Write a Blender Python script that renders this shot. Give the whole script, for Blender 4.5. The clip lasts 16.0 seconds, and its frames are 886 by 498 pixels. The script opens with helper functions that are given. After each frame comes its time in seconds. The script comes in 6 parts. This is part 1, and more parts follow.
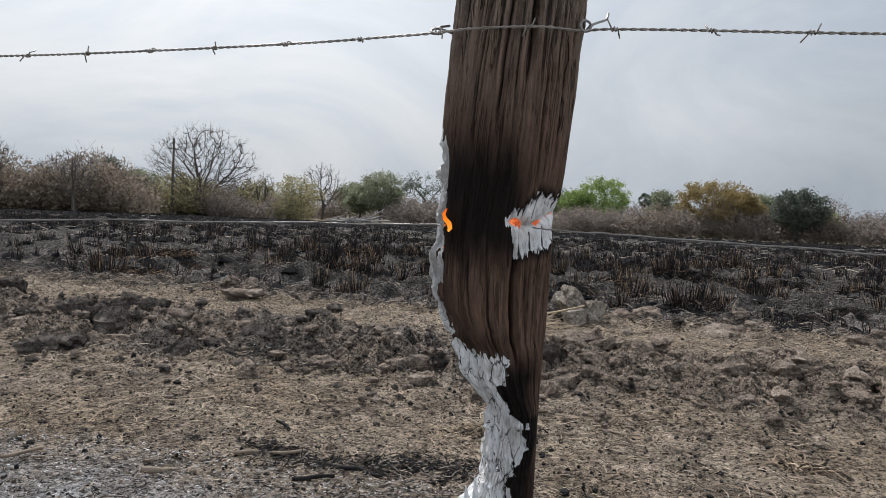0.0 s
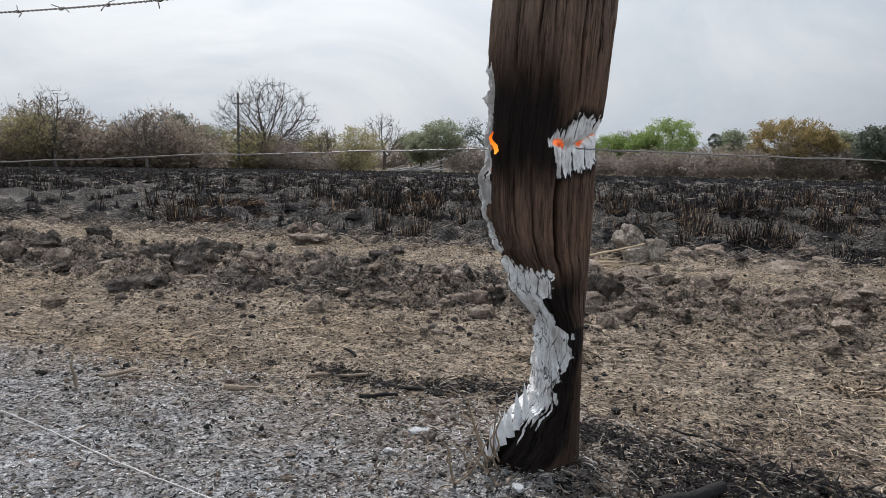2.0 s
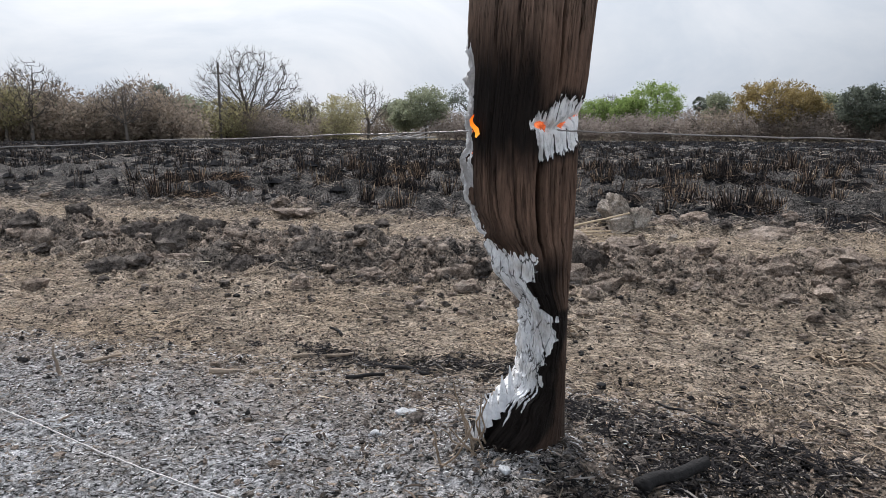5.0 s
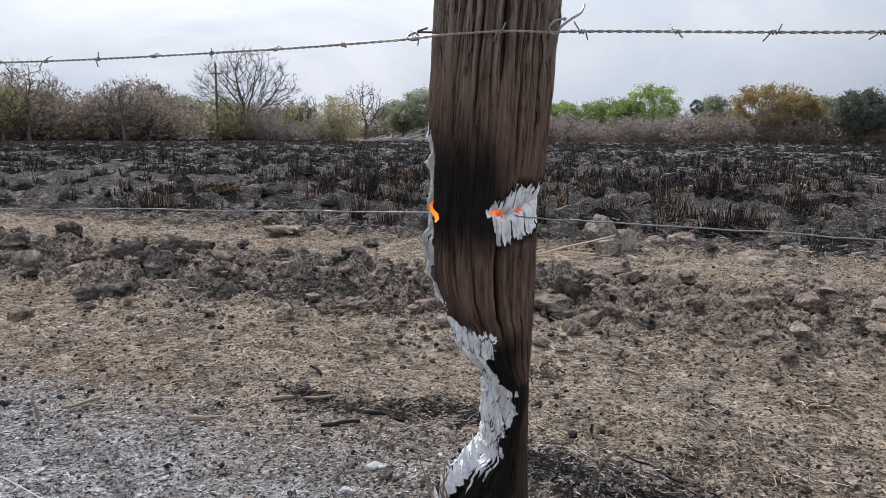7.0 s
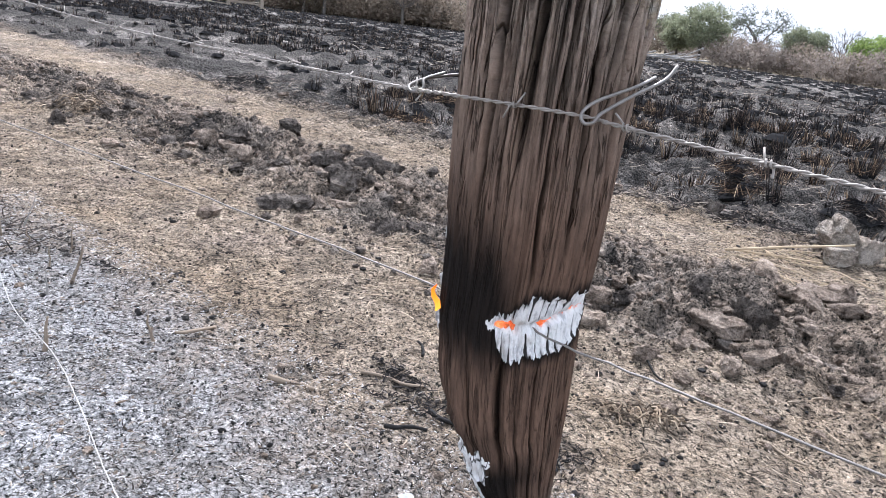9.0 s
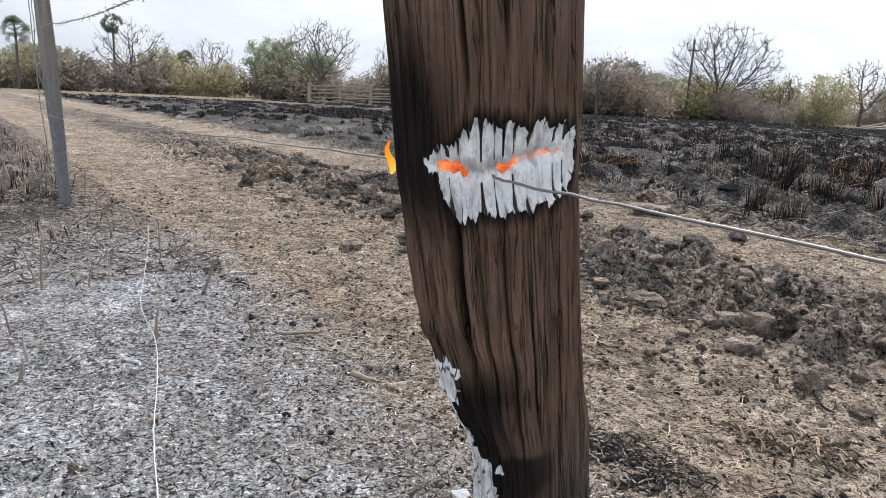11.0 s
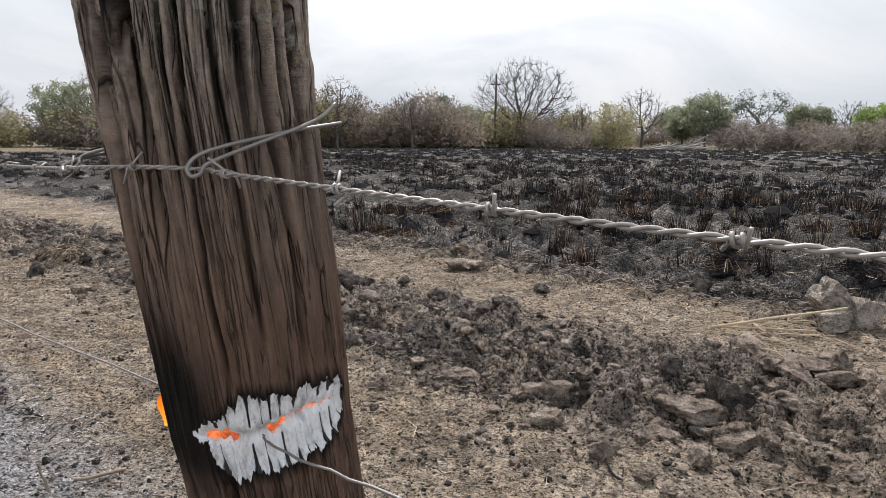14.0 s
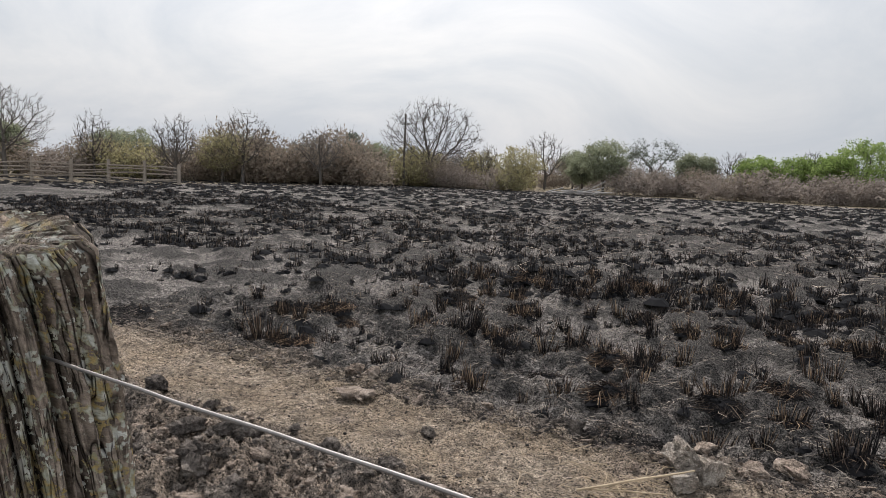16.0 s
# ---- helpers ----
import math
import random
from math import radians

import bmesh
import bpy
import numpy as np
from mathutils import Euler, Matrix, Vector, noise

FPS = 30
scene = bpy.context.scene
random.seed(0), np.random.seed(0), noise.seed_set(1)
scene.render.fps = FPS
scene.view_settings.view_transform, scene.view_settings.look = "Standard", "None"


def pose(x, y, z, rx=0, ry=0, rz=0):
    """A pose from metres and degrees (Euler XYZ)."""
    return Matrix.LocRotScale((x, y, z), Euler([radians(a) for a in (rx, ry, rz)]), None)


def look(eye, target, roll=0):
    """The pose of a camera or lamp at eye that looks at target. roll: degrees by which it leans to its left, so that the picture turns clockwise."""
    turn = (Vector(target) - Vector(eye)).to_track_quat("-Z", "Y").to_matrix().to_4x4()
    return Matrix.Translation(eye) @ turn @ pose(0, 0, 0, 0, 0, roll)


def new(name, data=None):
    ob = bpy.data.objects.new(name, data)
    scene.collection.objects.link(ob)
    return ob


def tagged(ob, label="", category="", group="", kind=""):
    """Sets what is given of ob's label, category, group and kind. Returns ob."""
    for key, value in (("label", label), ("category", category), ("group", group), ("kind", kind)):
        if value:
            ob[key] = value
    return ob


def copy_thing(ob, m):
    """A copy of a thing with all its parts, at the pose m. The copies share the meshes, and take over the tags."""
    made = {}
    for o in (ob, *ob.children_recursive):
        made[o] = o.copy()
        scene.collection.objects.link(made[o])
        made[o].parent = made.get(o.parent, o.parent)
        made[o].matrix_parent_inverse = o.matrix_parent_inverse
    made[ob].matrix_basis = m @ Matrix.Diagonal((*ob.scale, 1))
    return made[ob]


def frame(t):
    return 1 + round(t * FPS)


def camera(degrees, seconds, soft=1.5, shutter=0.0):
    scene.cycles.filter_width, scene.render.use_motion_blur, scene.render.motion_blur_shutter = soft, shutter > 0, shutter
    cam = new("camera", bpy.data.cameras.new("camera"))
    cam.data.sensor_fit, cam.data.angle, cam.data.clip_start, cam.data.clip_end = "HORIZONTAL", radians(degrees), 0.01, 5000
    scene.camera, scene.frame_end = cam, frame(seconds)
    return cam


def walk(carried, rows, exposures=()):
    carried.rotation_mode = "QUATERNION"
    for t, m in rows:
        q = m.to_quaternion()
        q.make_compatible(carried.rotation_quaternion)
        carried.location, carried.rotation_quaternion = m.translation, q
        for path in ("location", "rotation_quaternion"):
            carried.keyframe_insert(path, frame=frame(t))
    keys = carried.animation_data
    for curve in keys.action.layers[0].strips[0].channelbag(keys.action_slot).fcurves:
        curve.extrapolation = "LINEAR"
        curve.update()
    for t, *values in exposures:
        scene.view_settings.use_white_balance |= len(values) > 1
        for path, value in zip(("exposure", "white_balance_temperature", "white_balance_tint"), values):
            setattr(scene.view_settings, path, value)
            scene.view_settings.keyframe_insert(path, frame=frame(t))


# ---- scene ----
cam = camera(66.0, 16.0, 0.6)
PATH = [
    (0, (-0.122, -1.051, 0.619), (-0.098, 0.947, 0.525), 2.5),
    (0.5, (-0.123, -1.063, 0.6), (-0.174, 0.933, 0.479), 0.3),
    (1, (-0.094, -1.095, 0.598), (-0.173, 0.896, 0.428), 0.3),
    (1.5, (-0.098, -1.121, 0.586), (-0.264, 0.859, 0.358), 0.7),
    (2, (-0.099, -1.126, 0.583), (-0.252, 0.853, 0.333), 1.0),
    (2.5, (-0.099, -1.12, 0.577), (-0.235, 0.852, 0.275), 0.8),
    (3, (-0.1, -1.124, 0.581), (-0.219, 0.847, 0.26), 1.0),
    (5.5, (-0.087, -1.102, 0.632), (-0.185, 0.866, 0.289), -0.4),
    (6, (-0.075, -1.098, 0.669), (-0.158, 0.871, 0.327), -0.8),
    (6.5, (-0.059, -1.104, 0.704), (-0.154, 0.865, 0.368), -0.8),
    (7, (-0.036, -1.111, 0.737), (-0.141, 0.857, 0.396), 0.4),
    (7.5, (-0.021, -1.095, 0.78), (-0.226, 0.838, 0.307), -0.1),
    (8, (0.053, -1.118, 0.936), (-0.291, 0.757, 0.331), -0.1),
    (8.5, (0.117, -0.989, 0.93), (-0.507, 0.832, 0.386), -0.6),
    (9, (0.19, -0.775, 0.938), (-0.537, 0.974, 0.296), 7.4),
    (9.5, (0.201, -0.68, 0.887), (-0.676, 1.007, 0.267), 5.8),
    (10, (0.293, -0.617, 0.757), (-0.867, 0.94, 0.277), 4.1),
    (10.2, (0.327, -0.604, 0.717), (-0.836, 0.95, 0.233), 4.2),
    (12.3, (0.404, -0.517, 0.664), (-1.034, 0.836, 0.358), 0.1),
    (12.5, (0.402, -0.519, 0.674), (-1.018, 0.852, 0.377), 0.3),
    (13, (0.392, -0.532, 0.722), (-0.855, 1.010, 0.455), 0.5),
    (13.5, (0.414, -0.561, 0.801), (-0.653, 1.108, 0.526), 1.0),
    (14, (0.442, -0.54, 0.894), (-0.417, 1.236, 0.567), 0.3),
    (14.5, (0.446, -0.54, 1.03), (-0.27, 1.289, 0.656), 1.5),
    (15, (0.461, -0.561, 1.24), (-0.176, 1.31, 0.932), 2.6),
    (15.5, (0.487, -0.576, 1.448), (-0.138, 1.303, 1.168), 3.0),
    (16, (0.565, -0.598, 1.613), (-0.053, 1.291, 1.384), 2.1),
]
# exposure follows the phone's automatic metering
walk(cam, [(t, look(e, g, r)) for t, e, g, r in PATH], [(0, -0.04, 6200, 10), (1.5, 0.04, 6200, 10), (3.0, 0.16, 6200, 11), (5.5, 0.27, 6100, 12), (7.0, 0.26, 6000, 13), (7.5, 0.40, 5930, 13), (8.0, 1.10, 5850, 14), (9.0, 1.02, 5850, 14), (9.6, 0.86, 5900, 13), (10.2, 0.74, 6000, 12), (12.3, 0.36, 6200, 11), (13.5, 0.30, 6300, 12), (14.0, 0.36, 6350, 12), (14.5, 0.68, 6400, 12), (15.0, 0.70, 6400, 12), (15.5, 0.50, 6400, 12), (16.0, 0.13, 6450, 12)])

# ---- world and sun: a hazy, smoke-veiled sky with the sun behind the field ----
SUN_EL, SUN_AZ = radians(49), radians(-24)      # azimuth from +y towards +x
SUN_DIR = Vector((math.sin(SUN_AZ) * math.cos(SUN_EL), math.cos(SUN_AZ) * math.cos(SUN_EL), math.sin(SUN_EL)))
world = bpy.data.worlds.new("hazy_sky")
scene.world = world
world.use_nodes = True
wt = world.node_tree
wt.nodes.clear()


def wnode(kind, **values):
    n = wt.nodes.new(kind)
    for k, v in values.items():
        n.inputs[k].default_value = v
    return n


w_out, w_bg = wnode("ShaderNodeOutputWorld"), wnode("ShaderNodeBackground", Strength=1.0)
w_sky = wt.nodes.new("ShaderNodeTexSky")
w_sky.sky_type, w_sky.sun_disc = "NISHITA", False
w_sky.sun_elevation, w_sky.sun_rotation = SUN_EL, SUN_AZ
w_sky.dust_density, w_sky.air_density = 6.0, 1.5
w_scale = wt.nodes.new("ShaderNodeMix")
w_scale.data_type, w_scale.blend_type = "RGBA", "MULTIPLY"
w_scale.inputs[0].default_value, w_scale.inputs[7].default_value = 1.0, (0.10, 0.10, 0.10, 1)
w_co = wt.nodes.new("ShaderNodeTexCoord")
w_map = wt.nodes.new("ShaderNodeMapping")
w_map.inputs["Scale"].default_value = (1.0, 1.0, 2.2)
w_noise = wnode("ShaderNodeTexNoise", Scale=2.1, Detail=8.0, Roughness=0.6, Distortion=0.9)
w_ramp = wt.nodes.new("ShaderNodeValToRGB")
w_ramp.color_ramp.elements[0].position, w_ramp.color_ramp.elements[0].color = 0.38, (0.75, 0.82, 0.90, 1)
w_ramp.color_ramp.elements[1].position, w_ramp.color_ramp.elements[1].color = 0.66, (1.02, 1.04, 1.06, 1)
w_mix = wt.nodes.new("ShaderNodeMix")
w_mix.data_type = "RGBA"
w_mix.inputs[0].default_value = 0.82
w_dot = wt.nodes.new("ShaderNodeVectorMath")
w_dot.operation = "DOT_PRODUCT"
w_dot.inputs[1].default_value = SUN_DIR
w_half = wt.nodes.new("ShaderNodeMath")
w_half.operation = "MULTIPLY_ADD"
w_half.inputs[1].default_value, w_half.inputs[2].default_value = 0.5, 0.5
w_glow = wt.nodes.new("ShaderNodeValToRGB")     # bright round the sun; unseen sky opposite raised as added fill for the post's front
w_glow.color_ramp.interpolation = "EASE"
for p in (0.4, 0.70, 0.80):
    w_glow.color_ramp.elements.new(p)
for e, v in zip(w_glow.color_ramp.elements, (1.6, 1.4, 0.60, 0.75, 1.08)):
    e.color = (v, v, v, 1)
w_lit = wt.nodes.new("ShaderNodeMix")
w_lit.data_type, w_lit.blend_type = "RGBA", "MULTIPLY"
w_lit.inputs[0].default_value = 1.0
for a, b in ((w_co.outputs["Generated"], w_map.inputs["Vector"]), (w_map.outputs[0], w_noise.inputs["Vector"]), (w_noise.outputs[0], w_ramp.inputs[0]),
             (w_sky.outputs[0], w_scale.inputs[6]), (w_scale.outputs[2], w_mix.inputs[6]), (w_ramp.outputs[0], w_mix.inputs[7]),
             (w_co.outputs["Generated"], w_dot.inputs[0]), (w_dot.outputs["Value"], w_half.inputs[0]), (w_half.outputs[0], w_glow.inputs[0]), (w_mix.outputs[2], w_lit.inputs[6]),
             (w_glow.outputs[0], w_lit.inputs[7]), (w_lit.outputs[2], w_bg.inputs["Color"]), (w_bg.outputs[0], w_out.inputs[0])):
    wt.links.new(a, b)
sun = new("sun", bpy.data.lights.new("sun", "SUN"))
sun.data.energy, sun.data.angle, sun.data.color = 5.0, radians(3), (1.0, 0.975, 0.95)
sun.matrix_world = look(SUN_DIR * 50, (0, 0, 0))


# ---- materials ----
class Mat:
    """A node material, built up by small calls."""

    def __init__(self, name, roughness=0.9, specular=0.2):
        self.m = bpy.data.materials.new(name)
        self.m.use_nodes = True
        self.t = self.m.node_tree
        self.bsdf = self.t.nodes["Principled BSDF"]
        self.bsdf.inputs["Roughness"].default_value = roughness
        self.bsdf.inputs["Specular IOR Level"].default_value = specular

    def put(self, socket, value):
        if isinstance(value, bpy.types.NodeSocket):
            self.t.links.new(value, socket)
        else:
            socket.default_value = (*value, 1) if isinstance(value, tuple) and len(value) == 3 and socket.type == "RGBA" else value

    def co(self, scale=(1, 1, 1), which="Object"):
        c, m = self.t.nodes.new("ShaderNodeTexCoord"), self.t.nodes.new("ShaderNodeMapping")
        m.inputs["Scale"].default_value = scale
        self.t.links.new(c.outputs[which], m.inputs[0])
        return m.outputs[0]

    def noise(self, scale, detail=5, rough=0.6, co=None, distort=0.0):
        n = self.t.nodes.new("ShaderNodeTexNoise")
        for k, v in (("Scale", scale), ("Detail", detail), ("Roughness", rough), ("Distortion", distort)):
            n.inputs[k].default_value = v
        self.t.links.new(co if co else self.co(), n.inputs["Vector"])
        return n.outputs[0]

    def voronoi(self, scale, co=None, feature="F1"):
        n = self.t.nodes.new("ShaderNodeTexVoronoi")
        n.feature = feature
        n.inputs["Scale"].default_value = scale
        self.t.links.new(co if co else self.co(), n.inputs["Vector"])
        return n.outputs[0]

    def ramp(self, value, *stops):
        n = self.t.nodes.new("ShaderNodeValToRGB")
        e = n.color_ramp.elements
        while len(e) < len(stops):
            e.new(0.5)
        for el, (p, c) in zip(e, stops):
            el.position, el.color = p, ((c, c, c, 1) if isinstance(c, (int, float)) else (*c, 1))
        self.put(n.inputs[0], value)
        return n.outputs[0]

    def mix(self, f, a, b, blend="MIX"):
        n = self.t.nodes.new("ShaderNodeMix")
        n.data_type, n.blend_type = "RGBA", blend
        for i, v in ((0, f), (6, a), (7, b)):
            self.put(n.inputs[i], v)
        return n.outputs[2]

    def math(self, op, a, b=0.0):
        n = self.t.nodes.new("ShaderNodeMath")
        n.operation, n.use_clamp = op, False
        self.put(n.inputs[0], a), self.put(n.inputs[1], b)
        return n.outputs[0]

    def attr(self, name):
        n = self.t.nodes.new("ShaderNodeAttribute")
        n.attribute_name = name
        s = self.t.nodes.new("ShaderNodeSeparateColor")
        self.t.links.new(n.outputs["Color"], s.inputs[0])
        return s.outputs

    def island(self):
        return self.t.nodes.new("ShaderNodeNewGeometry").outputs["Random Per Island"]

    def chance(self):
        return self.t.nodes.new("ShaderNodeObjectInfo").outputs["Random"]

    def colour(self, value):
        self.put(self.bsdf.inputs["Base Color"], value)
        return self

    def bump(self, height, strength=0.5, distance=0.01):
        n = self.t.nodes.new("ShaderNodeBump")
        n.inputs["Strength"].default_value, n.inputs["Distance"].default_value = strength, distance
        self.put(n.inputs["Height"], height)
        self.put(self.bsdf.inputs["Normal"], n.outputs[0])
        return self


def ground_material():
    m = Mat("burnt_ground", 1.0, 0.02)
    z = m.attr("zone")
    big, fine, grit = m.noise(1.3, 5), m.noise(17, 6, 0.75), m.noise(85, 5, 0.8)
    specks, crumbs = m.voronoi(70), m.voronoi(28)
    mott = m.ramp(m.noise(5.5, 7, 0.78), (0.45, 0.0), (0.58, 1.0))
    tan = m.mix(m.ramp(fine, (0.28, 0.0), (0.66, 1.0)), (0.115, 0.092, 0.074), (0.60, 0.495, 0.385))
    tan = m.mix(m.math("MULTIPLY", m.ramp(m.noise(1.9, 5, 0.65), (0.42, 0.0), (0.60, 1.0)), 0.65), tan, m.mix(fine, (0.15, 0.106, 0.068), (0.56, 0.44, 0.31)))
    tan = m.mix(m.math("MULTIPLY", mott, 0.55), tan, (0.065, 0.052, 0.042))
    soil = m.mix(m.ramp(fine, (0.30, 0.0), (0.68, 1.0)), (0.045, 0.037, 0.031), (0.43, 0.345, 0.275))
    up = m.t.nodes.new("ShaderNodeAttribute")
    up.attribute_name = "rise"
    sooty = m.ramp(m.math("ADD", up.outputs["Fac"], m.math("MULTIPLY", m.math("SUBTRACT", m.noise(7.0, 8, 0.8), 0.5), 2.2)), (0.22, 0.0), (0.70, 1.0))
    burnt = m.mix(sooty, m.mix(m.ramp(fine, (0.34, 0.0), (0.62, 1.0)), (0.052, 0.0475, 0.045), (0.335, 0.302, 0.274)), m.mix(m.ramp(grit, (0.36, 0.0), (0.62, 1.0)), (0.011, 0.0112, 0.012), (0.135, 0.123, 0.113)))
    ash = m.mix(m.ramp(m.noise(58, 6, 0.85), (0.35, 0.0), (0.61, 1.0)), (0.16, 0.155, 0.155), (0.70, 0.70, 0.71))
    ash = m.mix(m.math("MULTIPLY", mott, 0.62), ash, (0.085, 0.08, 0.077))
    ash = m.mix(m.ramp(m.noise(3.1, 5, 0.7), (0.47, 0.0), (0.62, 0.55)), ash, m.mix(fine, (0.10, 0.09, 0.08), (0.40, 0.36, 0.32)))
    ash = m.mix(m.ramp(m.noise(13, 7, 0.8), (0.54, 0.0), (0.62, 0.7)), ash, m.mix(grit, (0.03, 0.03, 0.031), (0.24, 0.23, 0.22)))
    far = m.mix(m.noise(0.35, 6, 0.7), (0.14, 0.112, 0.078), (0.28, 0.235, 0.165))
    c = m.mix(z[1], soil, tan)
    c = m.mix(z[2], c, burnt)
    c = m.mix(z[0], c, ash)
    n = m.t.nodes.new("ShaderNodeAttribute")
    n.attribute_name = "far"
    # charred patches with broken edges
    q = m.t.nodes.new("ShaderNodeAttribute")
    q.attribute_name = "char"
    black = m.ramp(m.math("ADD", q.outputs["Fac"], m.math("MULTIPLY", m.math("SUBTRACT", m.noise(22, 7, 0.8), 0.5), 1.5)), (0.42, 0.0), (0.60, 1.0))
    c = m.mix(black, c, m.mix(fine, (0.008, 0.0082, 0.009), (0.055, 0.05, 0.047)))
    c = m.mix(n.outputs["Fac"], c, far)
    c = m.mix(m.ramp(grit, (0.41, 1.0), (0.51, 0.0)), c, (0.010, 0.012, 0.011))
    c = m.mix(m.ramp(specks, (0.0, 0.5), (0.20, 0.0)), c, (0.50, 0.45, 0.39))
    dust = m.noise(260, 3, 0.8)
    c = m.mix(0.85, c, m.ramp(dust, (0.36, 0.35), (0.50, 1.0), (0.64, 1.75)), "MULTIPLY")
    m.colour(m.mix(0.45, c, m.ramp(big, (0.3, 0.62), (0.7, 1.25)), "MULTIPLY"))
    h = m.math("ADD", m.math("MULTIPLY", grit, 0.6), m.math("ADD", fine, m.math("MULTIPLY", crumbs, 0.8)))
    return m.bump(h, 1.0, 0.03).m


def clod_material(name, dark, light, ashy):
    m = Mat(name, 1.0, 0.03)
    at = m.t.nodes.new("ShaderNodeNewGeometry").outputs["Position"]
    c = m.mix(m.ramp(m.noise(34, 7, 0.75, at), (0.34, 0.0), (0.62, 1.0)), dark, light)
    c = m.mix(m.ramp(m.noise(9, 5, 0.65, at), (0.48, 0.0), (0.66, 1.0)), c, ashy)
    c = m.mix(m.math("MULTIPLY", m.chance(), 0.3), c, dark)
    c = m.mix(0.8, c, m.ramp(m.noise(190, 3, 0.8, at), (0.36, 0.4), (0.50, 1.0), (0.64, 1.6)), "MULTIPLY")
    m.colour(c)
    return m.bump(m.math("ADD", m.noise(40, 6, 0.75, at), m.noise(140, 4, 0.75, at)), 1.0, 0.02).m


def litter_material(name, *stops):
    m = Mat(name, 0.95, 0.05)
    m.colour(m.mix(0.4, m.ramp(m.island(), *stops), m.ramp(m.noise(40, 3), (0.3, 0.5), (0.7, 1.2)), "MULTIPLY"))
    return m.m


def stub_material():
    m = Mat("charred_stalks", 0.95, 0.04)
    a = m.attr("tip")
    pale = m.ramp(m.island(), (0.0, (0.014, 0.0125, 0.012)), (0.5, (0.050, 0.037, 0.030)), (0.78, (0.15, 0.10, 0.066)), (0.93, (0.35, 0.245, 0.155)), (1.0, (0.56, 0.42, 0.275)))
    black = m.ramp(m.island(), (0.0, (0.009, 0.0092, 0.010)), (0.6, (0.026, 0.0225, 0.0215)), (0.9, (0.085, 0.064, 0.051)), (1.0, (0.27, 0.21, 0.155)))
    tan = m.mix(m.ramp(m.chance(), (0.28, 0.0), (0.62, 1.0)), black, pale)
    m.colour(m.mix(m.ramp(a[0], (0.15, 0.0), (0.75, 1.0)), (0.011, 0.011, 0.0118), tan))
    return m.m


def wood_material():
    """Weathered hardwood that goes over into char, white ash and glowing embers by the mesh's burn fields."""
    m = Mat("burning_post_wood", 0.9, 0.1)
    b, g = m.attr("burn"), m.attr("age_shade")
    seam = m.attr("seam")
    skin = m.t.nodes.new("ShaderNodeAttribute")
    skin.attribute_name = "skin"

    def over(stretch):
        n = m.t.nodes.new("ShaderNodeMapping")
        n.inputs["Scale"].default_value = (1, stretch, 1)
        m.t.links.new(skin.outputs["Vector"], n.inputs[0])
        return n.outputs[0]

    grain = m.noise(55, 6, 0.75, over(0.22))
    fine = m.noise(300, 5, 0.7, over(0.06))
    mott = m.noise(9, 4, 0.6, m.co((1, 1, 0.35)))
    # hairline drying cracks along the grain
    lines = 0.0
    for size, stretch, wide in ((26, 0.025, 0.007), (55, 0.035, 0.010), (130, 0.04, 0.016)):
        hair = m.math("ABSOLUTE", m.math("SUBTRACT", m.noise(size, 3, 0.55, over(stretch)), 0.5))
        patch = m.ramp(m.noise(size * 0.35, 3, 0.5, over(0.2)), (0.42, 0.0), (0.52, 0.95))
        lines = m.math("MAXIMUM", m.math("MULTIPLY", m.ramp(hair, (0.0, 1.0), (wide, 0.0)), patch), lines)
    brown = m.mix(grain, (0.085, 0.052, 0.038), (0.235, 0.147, 0.102))
    brown = m.mix(0.45, brown, m.ramp(fine, (0.34, 0.55), (0.5, 1.0), (0.66, 1.4)), "MULTIPLY")
    brown = m.mix(0.7, brown, m.ramp(m.noise(60, 6, 0.75, over(0.35)), (0.34, 0.6), (0.5, 1.0), (0.68, 1.35)), "MULTIPLY")
    brown = m.mix(m.ramp(mott, (0.35, 0.0), (0.75, 0.5)), brown, (0.085, 0.06, 0.047))
    grey = m.mix(m.ramp(fine, (0.30, 0.0), (0.58, 1.0)), (0.22, 0.175, 0.14), (0.64, 0.535, 0.445))
    grey = m.mix(m.ramp(mott, (0.40, 0.0), (0.66, 0.8)), grey, m.mix(fine, (0.15, 0.13, 0.11), (0.64, 0.575, 0.50)))
    c = m.mix(g[0], brown, grey)
    # the weathered ridges are broken up across the grain
    crumbly = m.noise(190, 5, 0.75, over(0.42))
    c = m.mix(m.math("MULTIPLY", g[0], 0.85), c, m.mix(1.0, c, m.ramp(crumbly, (0.34, 0.30), (0.5, 1.0), (0.66, 1.5)), "MULTIPLY"))
    # near-black: shade painted into grooves, cracks and hollow, and the head's dark mottles
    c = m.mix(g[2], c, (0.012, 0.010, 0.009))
    # lichen crusts on the weathered head
    crowd = m.noise(28, 4, 0.65, over(0.4))
    spots = m.noise(120, 3, 0.6)
    flake = m.ramp(m.math("ADD", spots, m.math("MULTIPLY", m.math("SUBTRACT", crowd, 0.5), 1.0)), (0.53, 0.0), (0.545, 1.0))
    hue = m.ramp(m.noise(60, 3, 0.5), (0.36, (0.33, 0.31, 0.20)), (0.45, (0.50, 0.37, 0.16)), (0.51, (0.42, 0.40, 0.28)), (0.58, (0.60, 0.60, 0.50)), (0.66, (0.74, 0.74, 0.68)))
    aged = m.math("ADD", m.math("MULTIPLY", g[0], 0.45), 0.55)
    lines = m.math("MULTIPLY", lines, aged)
    c = m.mix(m.math("MULTIPLY", m.ramp(fine, (0.34, 1.0), (0.45, 0.0)), m.math("MULTIPLY", aged, 0.28)), c, (0.02, 0.015, 0.012))
